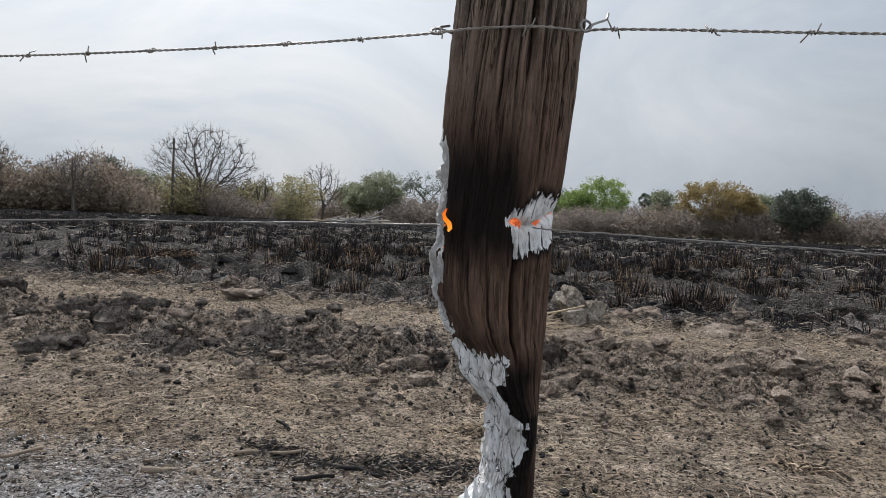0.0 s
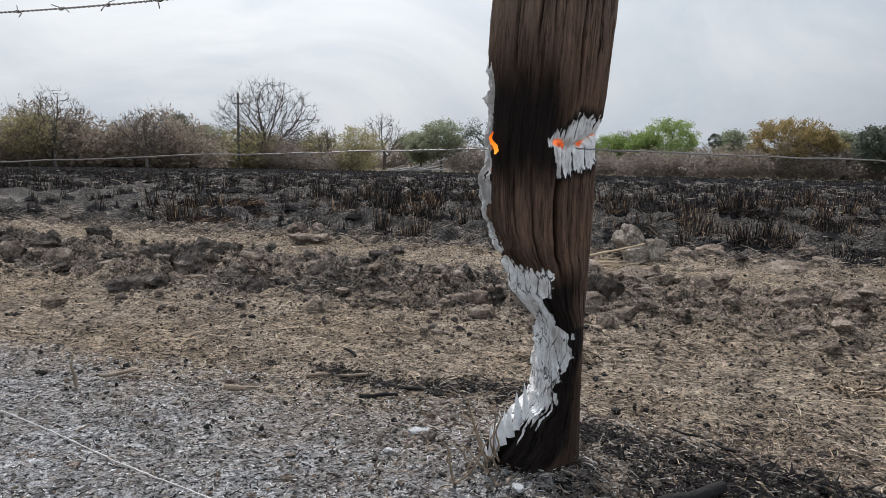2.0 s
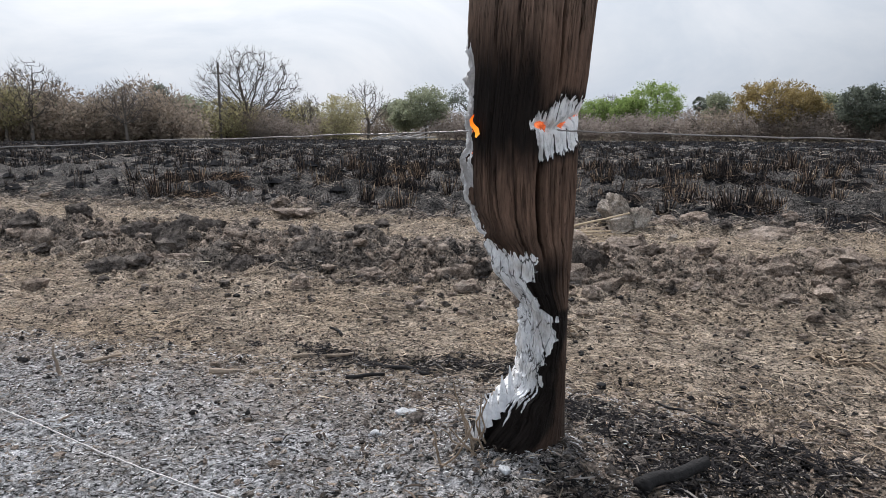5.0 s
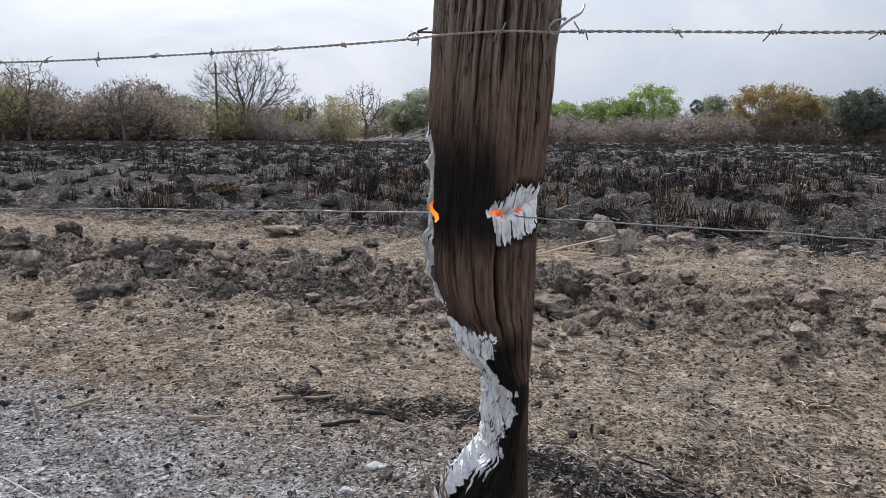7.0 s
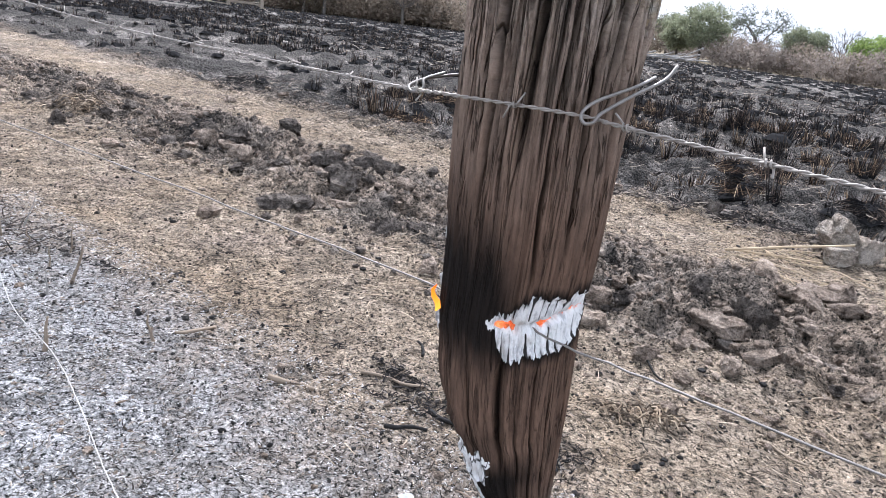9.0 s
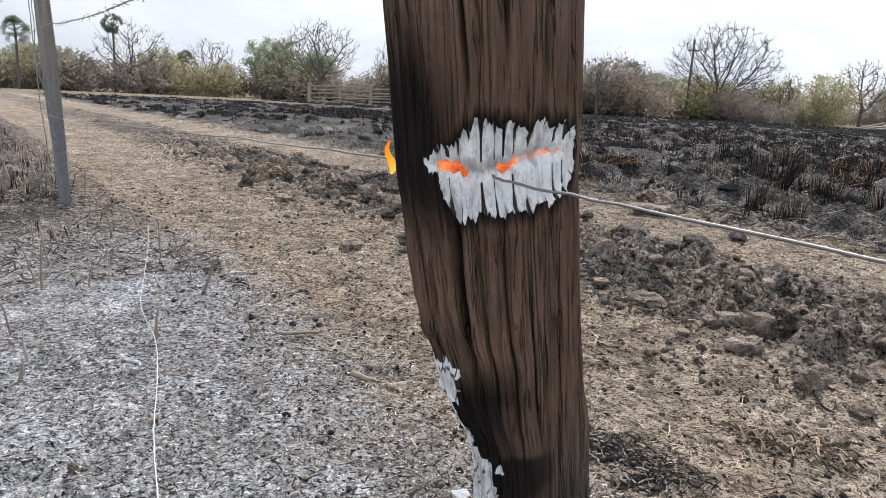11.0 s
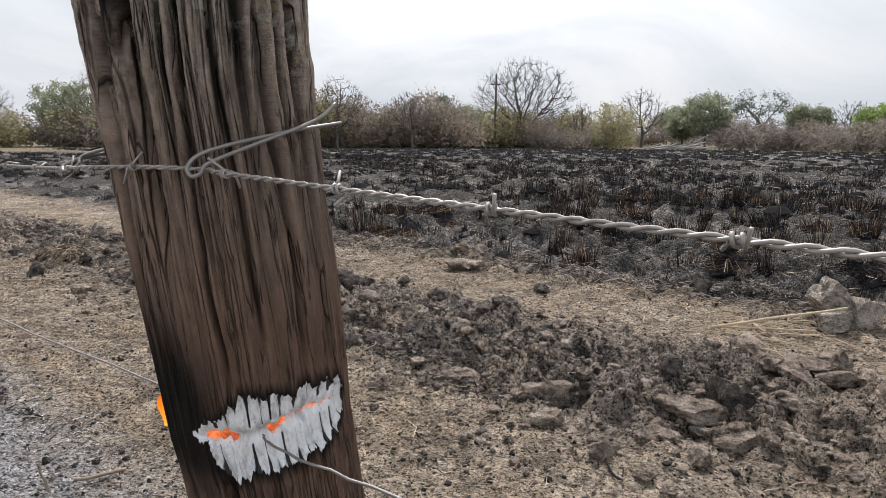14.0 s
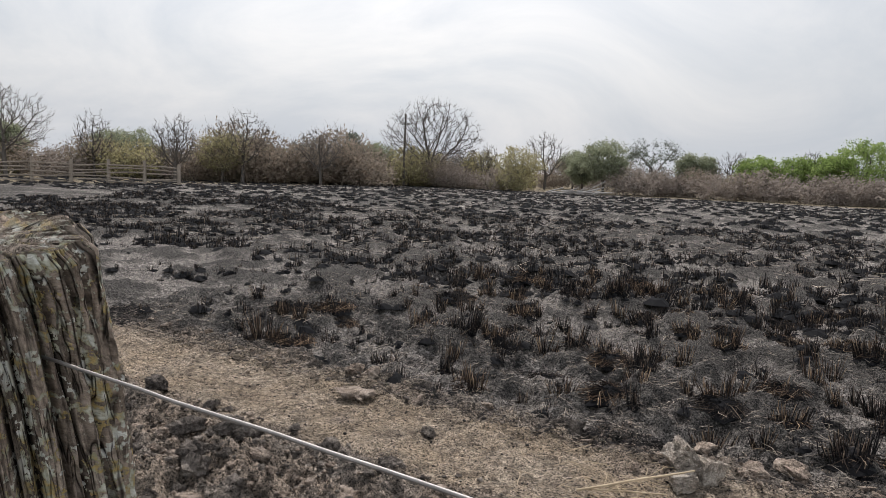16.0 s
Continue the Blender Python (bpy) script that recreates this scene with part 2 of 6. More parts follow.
    # the head has weathered darkest
    rise = m.t.nodes.new("ShaderNodeSeparateXYZ")
    m.t.links.new(skin.outputs["Vector"], rise.inputs[0])
    low = m.math("MULTIPLY", m.math("SUBTRACT", rise.outputs[1], 1.05), 3.0)
    c = m.mix(m.ramp(low, (0.0, 0.0), (1.0, 1.0)), c, m.mix(1.0, c, (0.84, 0.81, 0.78), "MULTIPLY"))
    c = m.mix(m.math("MULTIPLY", flake, g[1]), c, hue)
    c = m.mix(lines, c, (0.008, 0.006, 0.005))
    char = m.mix(fine, (0.004, 0.004, 0.004), (0.024, 0.018, 0.015))
    c = m.mix(b[1], c, char)
    # ash: a field whose edge is cut sharp, split by black shrinkage cracks
    ragged = m.math("ADD", b[0], m.math("MULTIPLY", m.math("SUBTRACT", m.noise(85, 4, 0.65, over(0.4)), 0.5), 0.55))
    on = m.ramp(ragged, (0.47, 0.0), (0.53, 1.0))
    cells = m.voronoi(62, m.co((1, 1, 0.33)), "DISTANCE_TO_EDGE")
    ash = m.mix(m.noise(90, 5, 0.7, m.co((1, 1, 0.3))), (0.74, 0.74, 0.745), (0.97, 0.97, 0.965))
    ash = m.mix(m.ramp(m.noise(75, 5, 0.75, over(0.35)), (0.38, 0.75), (0.50, 0.0)), ash, (0.40, 0.405, 0.42))
    ash = m.mix(m.ramp(m.noise(17, 4), (0.50, 0.0), (0.70, 0.55)), ash, (0.36, 0.30, 0.24))
    ash = m.mix(m.math("MULTIPLY", m.ramp(m.math("SUBTRACT", cells, m.math("MULTIPLY", m.math("SUBTRACT", seam[1], 1.0), 0.1)), (0.02, 1.0), (0.055, 0.0)), m.ramp(m.noise(24, 3, 0.6), (0.42, 0.1), (0.55, 0.95))), ash, (0.045, 0.04, 0.038))
    ash = m.mix(m.math("MULTIPLY", m.ramp(seam[2], (0.5, 0.0), (0.9, 1.0)), m.ramp(m.noise(60, 5, 0.7, over(0.15)), (0.40, 0.85), (0.60, 0.25))), ash, (0.30, 0.285, 0.27))
    split = m.ramp(m.math("ADD", seam[0], m.math("MULTIPLY", m.math("SUBTRACT", fine, 0.5), 0.25)), (0.80, 0.0), (0.88, 1.0))
    on = m.math("MULTIPLY", on, m.math("SUBTRACT", 1.0, m.math("MULTIPLY", split, 0.95)))
    c = m.mix(on, c, ash)
    lit = m.ramp(m.math("ADD", b[2], m.math("MULTIPLY", m.math("SUBTRACT", m.noise(110, 5, 0.75), 0.5), 1.1)), (0.46, 0.0), (0.60, 1.0))
    c = m.mix(lit, c, (0.50, 0.15, 0.05))
    m.colour(c)
    glow = m.ramp(m.noise(75, 6, 0.8), (0.36, (0.03, 0.006, 0.002)), (0.46, (0.34, 0.05, 0.015)), (0.55, (0.78, 0.17, 0.05)), (0.68, (0.92, 0.36, 0.16)))
    m.put(m.bsdf.inputs["Emission Color"], glow)
    m.put(m.bsdf.inputs["Emission Strength"], m.math("MULTIPLY", lit, 0.8))
    h = m.math("ADD", m.math("MULTIPLY", fine, 0.25), m.math("SUBTRACT", m.math("MULTIPLY", grain, 0.35), m.math("MULTIPLY", lines, 0.8)))
    h = m.math("ADD", h, m.math("MULTIPLY", m.math("MULTIPLY", flake, g[1]), 0.5))
    h = m.math("ADD", h, m.math("MULTIPLY", m.math("MULTIPLY", crumbly, g[0]), 1.2))
    h = m.mix(on, h, m.math("MULTIPLY", m.noise(110, 5, 0.7, over(0.6)), 0.8))
    return m.bump(h, 1.0, 0.009).m


def post_material(name, dark, light, charred):
    m = Mat(name, 0.9, 0.15)
    c = m.mix(m.noise(60, 6, 0.7, m.co((1, 1, 0.06))), dark, light)
    a = m.attr("burn")
    ashy = m.mix(m.noise(75, 3, 0.7), (0.02, 0.02, 0.02), charred)
    m.colour(m.mix(a[0], c, ashy))
    return m.bump(m.noise(70, 5, 0.7, m.co((1, 1, 0.06))), 0.8, 0.006).m


def plain(name, lo, hi, scale=12, rough=0.95, metal=0.0, spec=0.05, bump=0.0):
    m = Mat(name, rough, spec)
    n = m.noise(scale, 5, 0.65)
    m.colour(m.mix(n, lo, hi))
    m.bsdf.inputs["Metallic"].default_value = metal
    if bump:
        m.bump(n, bump, 0.01)
    return m.m


def leaf_material(name, dark, light):
    m = Mat(name, 0.75, 0.2)
    m.colour(m.mix(m.island(), dark, light))
    # sprays of thin leaves let light through
    t, mx, out = m.t.nodes.new("ShaderNodeBsdfTranslucent"), m.t.nodes.new("ShaderNodeMixShader"), m.t.nodes["Material Output"]
    m.put(t.inputs["Color"], m.bsdf.inputs["Base Color"].links[0].from_socket)
    mx.inputs[0].default_value = 0.5
    for a, b in ((m.bsdf.outputs[0], mx.inputs[1]), (t.outputs[0], mx.inputs[2]), (mx.outputs[0], out.inputs[0])):
        m.t.links.new(a, b)
    return m.m


M_GROUND = ground_material()
M_CLOD = clod_material("dry_earth", (0.055, 0.044, 0.037), (0.44, 0.35, 0.28), (0.50, 0.415, 0.345))
M_CLOD_DARK = clod_material("scorched_earth", (0.018, 0.0165, 0.0155), (0.17, 0.145, 0.127), (0.29, 0.25, 0.215))
M_CLOD_PALE = clod_material("pale_clay", (0.15, 0.128, 0.107), (0.58, 0.50, 0.42), (0.64, 0.575, 0.50))
M_STRAW = litter_material("dry_straw", (0.0, (0.03, 0.024, 0.019)), (0.45, (0.14, 0.108, 0.08)), (0.8, (0.38, 0.29, 0.205)), (1.0, (0.60, 0.50, 0.375)))
M_CHARLIT = litter_material("charred_litter", (0.0, (0.012, 0.011, 0.011)), (0.4, (0.04, 0.034, 0.03)), (0.70, (0.13, 0.108, 0.09)), (1.0, (0.34, 0.295, 0.25)))
M_ASHLIT = litter_material("ash_flakes", (0.0, (0.04, 0.038, 0.037)), (0.25, (0.20, 0.195, 0.19)), (0.7, (0.46, 0.455, 0.455)), (1.0, (0.78, 0.78, 0.79)))
M_THATCH = litter_material("burnt_thatch", (0.0, (0.009, 0.0085, 0.009)), (0.5, (0.026, 0.023, 0.022)), (0.75, (0.13, 0.11, 0.095)), (1.0, (0.40, 0.34, 0.275)))
M_CHIP = litter_material("wood_chips", (0.0, (0.02, 0.017, 0.015)), (0.6, (0.06, 0.047, 0.037)), (0.9, (0.15, 0.115, 0.088)), (1.0, (0.32, 0.265, 0.21)))
M_BLACK = litter_material("black_scraps", (0.0, (0.006, 0.006, 0.0065)), (0.75, (0.022, 0.02, 0.02)), (0.9, (0.09, 0.08, 0.072)), (1.0, (0.30, 0.27, 0.24)))
M_STALK = plain("bright_dry_stalk", (0.27, 0.205, 0.13), (0.56, 0.455, 0.32), 9, 0.7)
M_STUB = stub_material()
M_POST = wood_material()
M_POST2 = post_material("grey_post_wood", (0.04, 0.034, 0.03), (0.36, 0.315, 0.275), (0.28, 0.28, 0.29))
M_POST3 = post_material("blackened_post_wood", (0.045, 0.039, 0.035), (0.19, 0.165, 0.145), (0.06, 0.058, 0.057))
M_WIRE = plain("weathered_wire", (0.15, 0.14, 0.13), (0.33, 0.31, 0.29), 60, 0.55, 0.75, 0.4)
M_WIRE_PALE = plain("scorched_pale_wire", (0.30, 0.29, 0.275), (0.5, 0.485, 0.465), 30, 0.6, 0.3, 0.3)
M_WIRE_RUST = plain("rusty_barbed_wire", (0.17, 0.15, 0.13), (0.42, 0.385, 0.35), 80, 0.6, 0.4, 0.4)
M_STICK = plain("dry_stick", (0.13, 0.10, 0.075), (0.33, 0.27, 0.21), 40, 0.9, bump=0.6)
M_CHARSTICK = plain("charcoal", (0.008, 0.008, 0.008), (0.035, 0.033, 0.032), 40, 0.75, bump=0.8)
M_BARK = plain("grey_bark", (0.06, 0.053, 0.047), (0.14, 0.125, 0.11), 3)
M_TWIG = plain("bare_twigs", (0.085, 0.072, 0.062), (0.17, 0.145, 0.125), 2)
M_BROWN_LEAF = leaf_material("dry_brush_leaves", (0.20, 0.165, 0.13), (0.31, 0.255, 0.20))
M_GREY_LEAF = leaf_material("grey_brush_leaves", (0.215, 0.18, 0.155), (0.32, 0.275, 0.235))
M_OLIVE_LEAF = leaf_material("olive_leaves", (0.20, 0.18, 0.095), (0.40, 0.36, 0.20))
M_GREEN_LEAF = leaf_material("green_leaves", (0.17, 0.185, 0.12), (0.29, 0.31, 0.205))
M_BRIGHT_LEAF = leaf_material("spring_leaves", (0.14, 0.20, 0.055), (0.29, 0.37, 0.125))
M_ORANGE_LEAF = leaf_material("ochre_leaves", (0.17, 0.125, 0.055), (0.31, 0.24, 0.105))
M_DARK_LEAF = leaf_material("dark_leaves", (0.07, 0.082, 0.066), (0.15, 0.165, 0.125))
M_WHITE_ASH = plain("white_ash", (0.45, 0.46, 0.48), (0.86, 0.86, 0.86), 60, bump=0.8)
M_RAIL = plain("bleached_rails", (0.14, 0.115, 0.09), (0.36, 0.31, 0.255), 6)
M_LOG = plain("ashen_logs", (0.10, 0.09, 0.085), (0.50, 0.48, 0.45), 2.5)


# ---- geometry helpers ----
def hash01(i, j, k, seed):
    h = (i * 374761393 + j * 668265263 + k * 1442695041 + seed * 974634777) & 0xFFFFFFFF
    h = ((h ^ (h >> 13)) * 1274126177) & 0xFFFFFFFF
    return ((h ^ (h >> 16)) & 0xFFFF) / 65535.0


def vnoise(x, y, z=0.0, seed=0):
    """Smooth value noise in 0..1 on numpy arrays."""
    x, y, z = np.broadcast_arrays(np.asarray(x, float), np.asarray(y, float), np.asarray(z, float))
    i, j, k = (np.floor(a).astype(np.int64) for a in (x, y, z))
    fx, fy, fz = ((a - b) for a, b in ((x, i), (y, j), (z, k)))
    fx, fy, fz = (a * a * (3 - 2 * a) for a in (fx, fy, fz))
    out = 0
    for dk, wk in ((0, 1 - fz), (1, fz)):
        for dj, wj in ((0, 1 - fy), (1, fy)):
            for di, wi in ((0, 1 - fx), (1, fx)):
                out = out + hash01(i + di, j + dj, k + dk, seed) * wi * wj * wk
    return out


def fbm(x, y, z=0.0, octaves=4, seed=0, gain=0.5):
    total, amp, size = 0, 1.0, 0
    for o in range(octaves):
        total = total + amp * vnoise(np.asarray(x) * 2 ** o + 17.3 * o, np.asarray(y) * 2 ** o - 9.1 * o, np.asarray(z) * 2 ** o, seed + o)
        size += amp
        amp *= gain
    return total / size


def sstep(a, b, x):
    t = np.clip((np.asarray(x, float) - a) / (b - a), 0, 1)
    return t * t * (3 - 2 * t)


class Build:
    """Collects pieces into one mesh."""

    def __init__(self):
        self.v, self.f, self.h = [], [], []

    def add(self, verts, faces, tips=None):
        n = len(self.v)
        self.v.extend(tuple(p) for p in verts)
        self.f.extend(tuple(i + n for i in f) for f in faces)
        self.h.extend(tips if tips is not None else [0.0] * len(verts))

    def tube(self, pts, radii, sides=5, caps=True):
        pts = [Vector(p) for p in pts]
        rings, n0, up = [], len(self.v), None
        for i, p in enumerate(pts):
            d = (pts[min(i + 1, len(pts) - 1)] - pts[max(i - 1, 0)]).normalized()
            ref = up if up is not None and abs(up.dot(d)) < 0.95 else (Vector((0, 0, 1)) if abs(d.z) < 0.9 else Vector((1, 0, 0)))
            a = d.cross(ref).normalized()
            b = a.cross(d).normalized()
            up = b
            r = radii[i] if isinstance(radii, (list, tuple)) else radii
            rings.append([p + a * (r * math.cos(2 * math.pi * s / sides)) + b * (r * math.sin(2 * math.pi * s / sides)) for s in range(sides)])
        for i, ring in enumerate(rings):
            self.v.extend(tuple(q) for q in ring)
            self.h.extend([i / (len(rings) - 1)] * sides)
        for i in range(len(rings) - 1):
            for s in range(sides):
                a, b = n0 + i * sides + s, n0 + i * sides + (s + 1) % sides
                self.f.append((a, b, b + sides, a + sides))
        if caps:
            self.f.append(tuple(n0 + s for s in reversed(range(sides))))
            self.f.append(tuple(n0 + (len(rings) - 1) * sides + s for s in range(sides)))

    def mesh(self, name, material, smooth=False, tips=False):
        me = bpy.data.meshes.new(name)
        me.from_pydata(self.v, [], self.f)
        me.materials.append(material)
        if smooth:
            me.polygons.foreach_set("use_smooth", [True] * len(me.polygons))
        if tips:
            a = me.color_attributes.new("tip", "FLOAT_COLOR", "POINT")
            h = np.array(self.h, dtype=np.float32)
            a.data.foreach_set("color", np.stack([h, h, h, np.ones_like(h)], 1).ravel())
        me.update()
        return me


def part(name, me, parent=None, label="", at=None):
    ob = new(name, me)
    if parent:
        ob.parent = parent
    if at is not None:
        ob.matrix_basis = at
    if label:
        ob["label"] = label
    return ob


def empty(name, at, label, category, group=""):
    ob = new(name)
    ob.matrix_basis = at
    return tagged(ob, label, category, group)


# ---- plan: the fence runs along U; V is the distance from it into the field ----
U, N = (-0.971, 0.239), (0.239, 0.971)


def along(x, y):
    return U[0] * x + U[1] * (y - 0.05)


def across(x, y):
    return N[0] * x + N[1] * (y - 0.05)


def spot(s, v):
    return (U[0] * s + N[0] * v, 0.05 + U[1] * s + N[1] * v)


def zones(x, y):
    """Weights of ash, tan track and burnt field at a place."""
    s, v = along(x, y), across(x, y)
    w = v + 0.35 * (fbm(x * 1.1, y * 1.1, 0, 3, 5) - 0.5) + 0.25 * (fbm(x * 5, y * 5, 0, 3, 6) - 0.5)
    patch = fbm(x * 2.6, y * 2.6, 0, 4, 8)
    drift = fbm(x * 0.8, y * 0.8, 0, 4, 12) - 0.5
    ash = sstep(0.55, -0.05, w) * sstep(-2.6, -1.2, v + 2.0 * drift) * sstep(-0.28, 0.2, s + 0.25 * (patch - 0.5) + 1.6 * drift * sstep(-0.4, -1.2, v)) * sstep(0.10, 0.50, patch + 0.08 * sstep(0, 1.0, s)) * sstep(3.4, 2.0, s)
    tan1 = sstep(0.15, 0.5, w) * sstep(1.75, 1.2, w)
    tan2 = sstep(2.3, 2.55, w) * sstep(3.65, 3.25, w)
    right = 0.3 * sstep(0.2, -1.2, s) * sstep(0.2, 0.6, w) * sstep(3.6, 3.2, w)
    tan = np.maximum(np.maximum(tan1, tan2), right) * sstep(0.22, 0.48, fbm(x * 3.1, y * 3.1, 1, 4, 11) + 0.08)
    burnt = np.maximum(sstep(3.3, 3.8, w), 0.85 * sstep(2.2, 3.4, s) * sstep(0.35, 0.0, w))
    burnt = np.maximum(burnt, 0.55 * sstep(1.25, 1.5, w) * sstep(2.5, 2.2, w) * sstep(0.0, 0.8, s + 0.4) * sstep(0.35, 0.6, patch))
    return ash, tan, burnt


def charred(x, y):
    """How likely the ground is burnt black at a place."""
    s, v = along(x, y), across(x, y)
    w = v + 0.25 * (fbm(x * 1.3, y * 1.3, 0, 3, 5) - 0.5)
    blot = fbm(s * 1.6, v * 3.6, 0, 5, 71, 0.6) - 0.5
    seam = sstep(0.10, 0.30, w) * sstep(0.75, 0.5, w) * sstep(2.6, 1.6, s)
    ridge = sstep(1.25, 1.5, w) * sstep(2.5, 2.1, w)
    edge = sstep(3.25, 3.5, w) * sstep(6.0, 4.6, w)
    foot = sstep(0.75, 0.15, np.hypot(s + 0.45, (v - 0.05) * 1.6))
    near = sstep(0.25, -0.2, s) * sstep(0.45, 0.15, w)
    base = -0.12 + 0.26 * seam + 0.34 * sstep(-0.2, 1.0, s) * ridge + 0.40 * edge + 0.22 * foot + 0.32 * near
    base = base + 0.42 * sstep(2.0, 3.4, s) * sstep(0.25, -0.1, w)
    return np.clip(base + 1.5 * blot, 0, 1)


def hummocks(x, y):
    """The lumpy swell of the burnt field, 0 in its hollows and 1 on its humps."""
    return sstep(0.36, 0.66, fbm(x * 2.1, y * 2.1, 0, 4, 26, 0.55))


def height(x, y):
    x, y = np.asarray(x, float), np.asarray(y, float)
    s, v = along(x, y), across(x, y)
    w = v + 0.3 * (fbm(x * 1.2, y * 1.2, 0, 3, 5) - 0.5)
    n1, n2, n3 = fbm(x * 1.6, y * 1.6, 0, 4, 21) - 0.5, fbm(x * 6, y * 6, 0, 4, 22) - 0.5, fbm(x * 22, y * 22, 0, 3, 23) - 0.5
    ridge = sstep(1.25, 1.7, w) * sstep(2.6, 2.2, w)
    edge = sstep(3.0, 3.25, w) * sstep(3.9, 3.5, w)
    field = sstep(3.2, 4.0, w) * sstep(60, 20, w)
    crumb = np.abs(fbm(x * 13, y * 13, 2, 3, 24) - 0.5)
    lump = fbm(x * 8.5, y * 8.5, 3, 2, 27) - 0.5
    h = 0.012 * n1 + 0.026 * n2 + 0.024 * n3 - 0.03 * crumb * sstep(-0.1, 0.5, w)
    h = h - 0.02 * sstep(0.3, 0.6, w) * sstep(1.4, 1.0, w) + ridge * (0.016 + 0.13 * n2 + 0.12 * np.abs(lump) + 0.10 * n3 - 0.08 * crumb) + edge * (0.01 + 0.08 * n2 + 0.05 * n3)
    h = h + field * (0.10 * n1 + 0.13 * (hummocks(x, y) - 0.4) + 0.12 * n2 + 0.05 * n3)
    rp, far = np.hypot(x + 0.03, y - 0.09), np.hypot(x, y)
    # the land falls away gently towards the trees
    return (h + 0.05 * sstep(0.34, 0.06, rp)) * sstep(90, 30, far) - 0.0066 * np.clip(far - 5, 0, 75)


def hz(x, y):
    return float(height(np.array([x]), np.array([y]))[0])


def graded(lo, hi, step, far_lo, far_hi, back_grow, grow):
    core = list(np.arange(lo, hi, step))
    out, d, p = [], step, hi
    while p < far_hi:
        out.append(p)
        d *= grow if p < 60 else 1.2
        p += d
    out.append(far_hi)
    back, d, p = [], step, lo
    while p > far_lo:
        d *= back_grow if p > -60 else 1.2
        p -= d
        back.append(max(p, far_lo))
    return np.array(back[::-1] + core + out)


def make_ground():
    gx, gy = graded(-3.2, 2.4, 0.020, -2500, 2500, 1.045, 1.04), graded(-0.6, 4.6, 0.019, -2500, 2500, 1.16, 1.035)
    X, Y = np.meshgrid(gx, gy)
    x, y = X.ravel(), Y.ravel()
    nx, ny = len(gx), len(gy)
    i = np.arange(nx * ny).reshape(ny, nx)
    quads = np.stack([i[:-1, :-1], i[:-1, 1:], i[1:, 1:], i[1:, :-1]], -1).reshape(-1, 4)
    me = bpy.data.meshes.new("ground")
    me.vertices.add(len(x))
    me.vertices.foreach_set("co", np.stack([x, y, height(x, y)], 1).astype(np.float32).ravel())
    me.loops.add(quads.size)
    me.loops.foreach_set("vertex_index", quads.astype(np.int32).ravel())
    me.polygons.add(len(quads))
    me.polygons.foreach_set("loop_start", np.arange(0, quads.size, 4, dtype=np.int32))
    me.update(calc_edges=True)
    me.polygons.foreach_set("use_smooth", [True] * len(quads))
    ash, tan, burnt = zones(x, y)
    one = np.ones_like(x)
    me.color_attributes.new("zone", "FLOAT_COLOR", "POINT").data.foreach_set("color", np.stack([ash, tan, burnt, one], 1).astype(np.float32).ravel())
    far = sstep(73, 75, across(x, y) + 4 * (fbm(x * 0.05, y * 0.05, 0, 3, 31) - 0.5))
    far = np.maximum(far, sstep(47, 56, along(x, y) + 12 * (fbm(x * 0.05, y * 0.05, 1, 3, 32) - 0.5)))
    me.attributes.new("char", "FLOAT", "POINT").data.foreach_set("value", charred(x, y).astype(np.float32))
    me.attributes.new("rise", "FLOAT", "POINT").data.foreach_set("value", hummocks(x, y).astype(np.float32))
    me.attributes.new("far", "FLOAT", "POINT").data.foreach_set("value", far.astype(np.float32))
    me.materials.append(M_GROUND)
    return tagged(new("ground", me), "burnt field ground with ash, straw tracks and scorched soil", "ground", kind="structure")


make_ground()


# ---- the burning post ----
def lerp_at(z, *pairs):
    return np.interp(z, [p[0] for p in pairs], [p[1] for p in pairs])


def post_axis(z):
    cx = lerp_at(z, (0.0, -0.03), (0.45, -0.032), (0.6, -0.034), (0.69, -0.026), (0.82, -0.02), (0.94, -0.012), (1.25, -0.004), (1.57, 0.0))
    cy = lerp_at(z, (-0.12, 0.128), (0.0, 0.108), (0.3, 0.058), (0.45, 0.031), (0.56, 0.012), (0.68, -0.017), (0.84, -0.052), (0.94, -0.076), (1.07, -0.089), (1.25, -0.109), (1.42, -0.137), (1.57, -0.167))
    return cx, cy


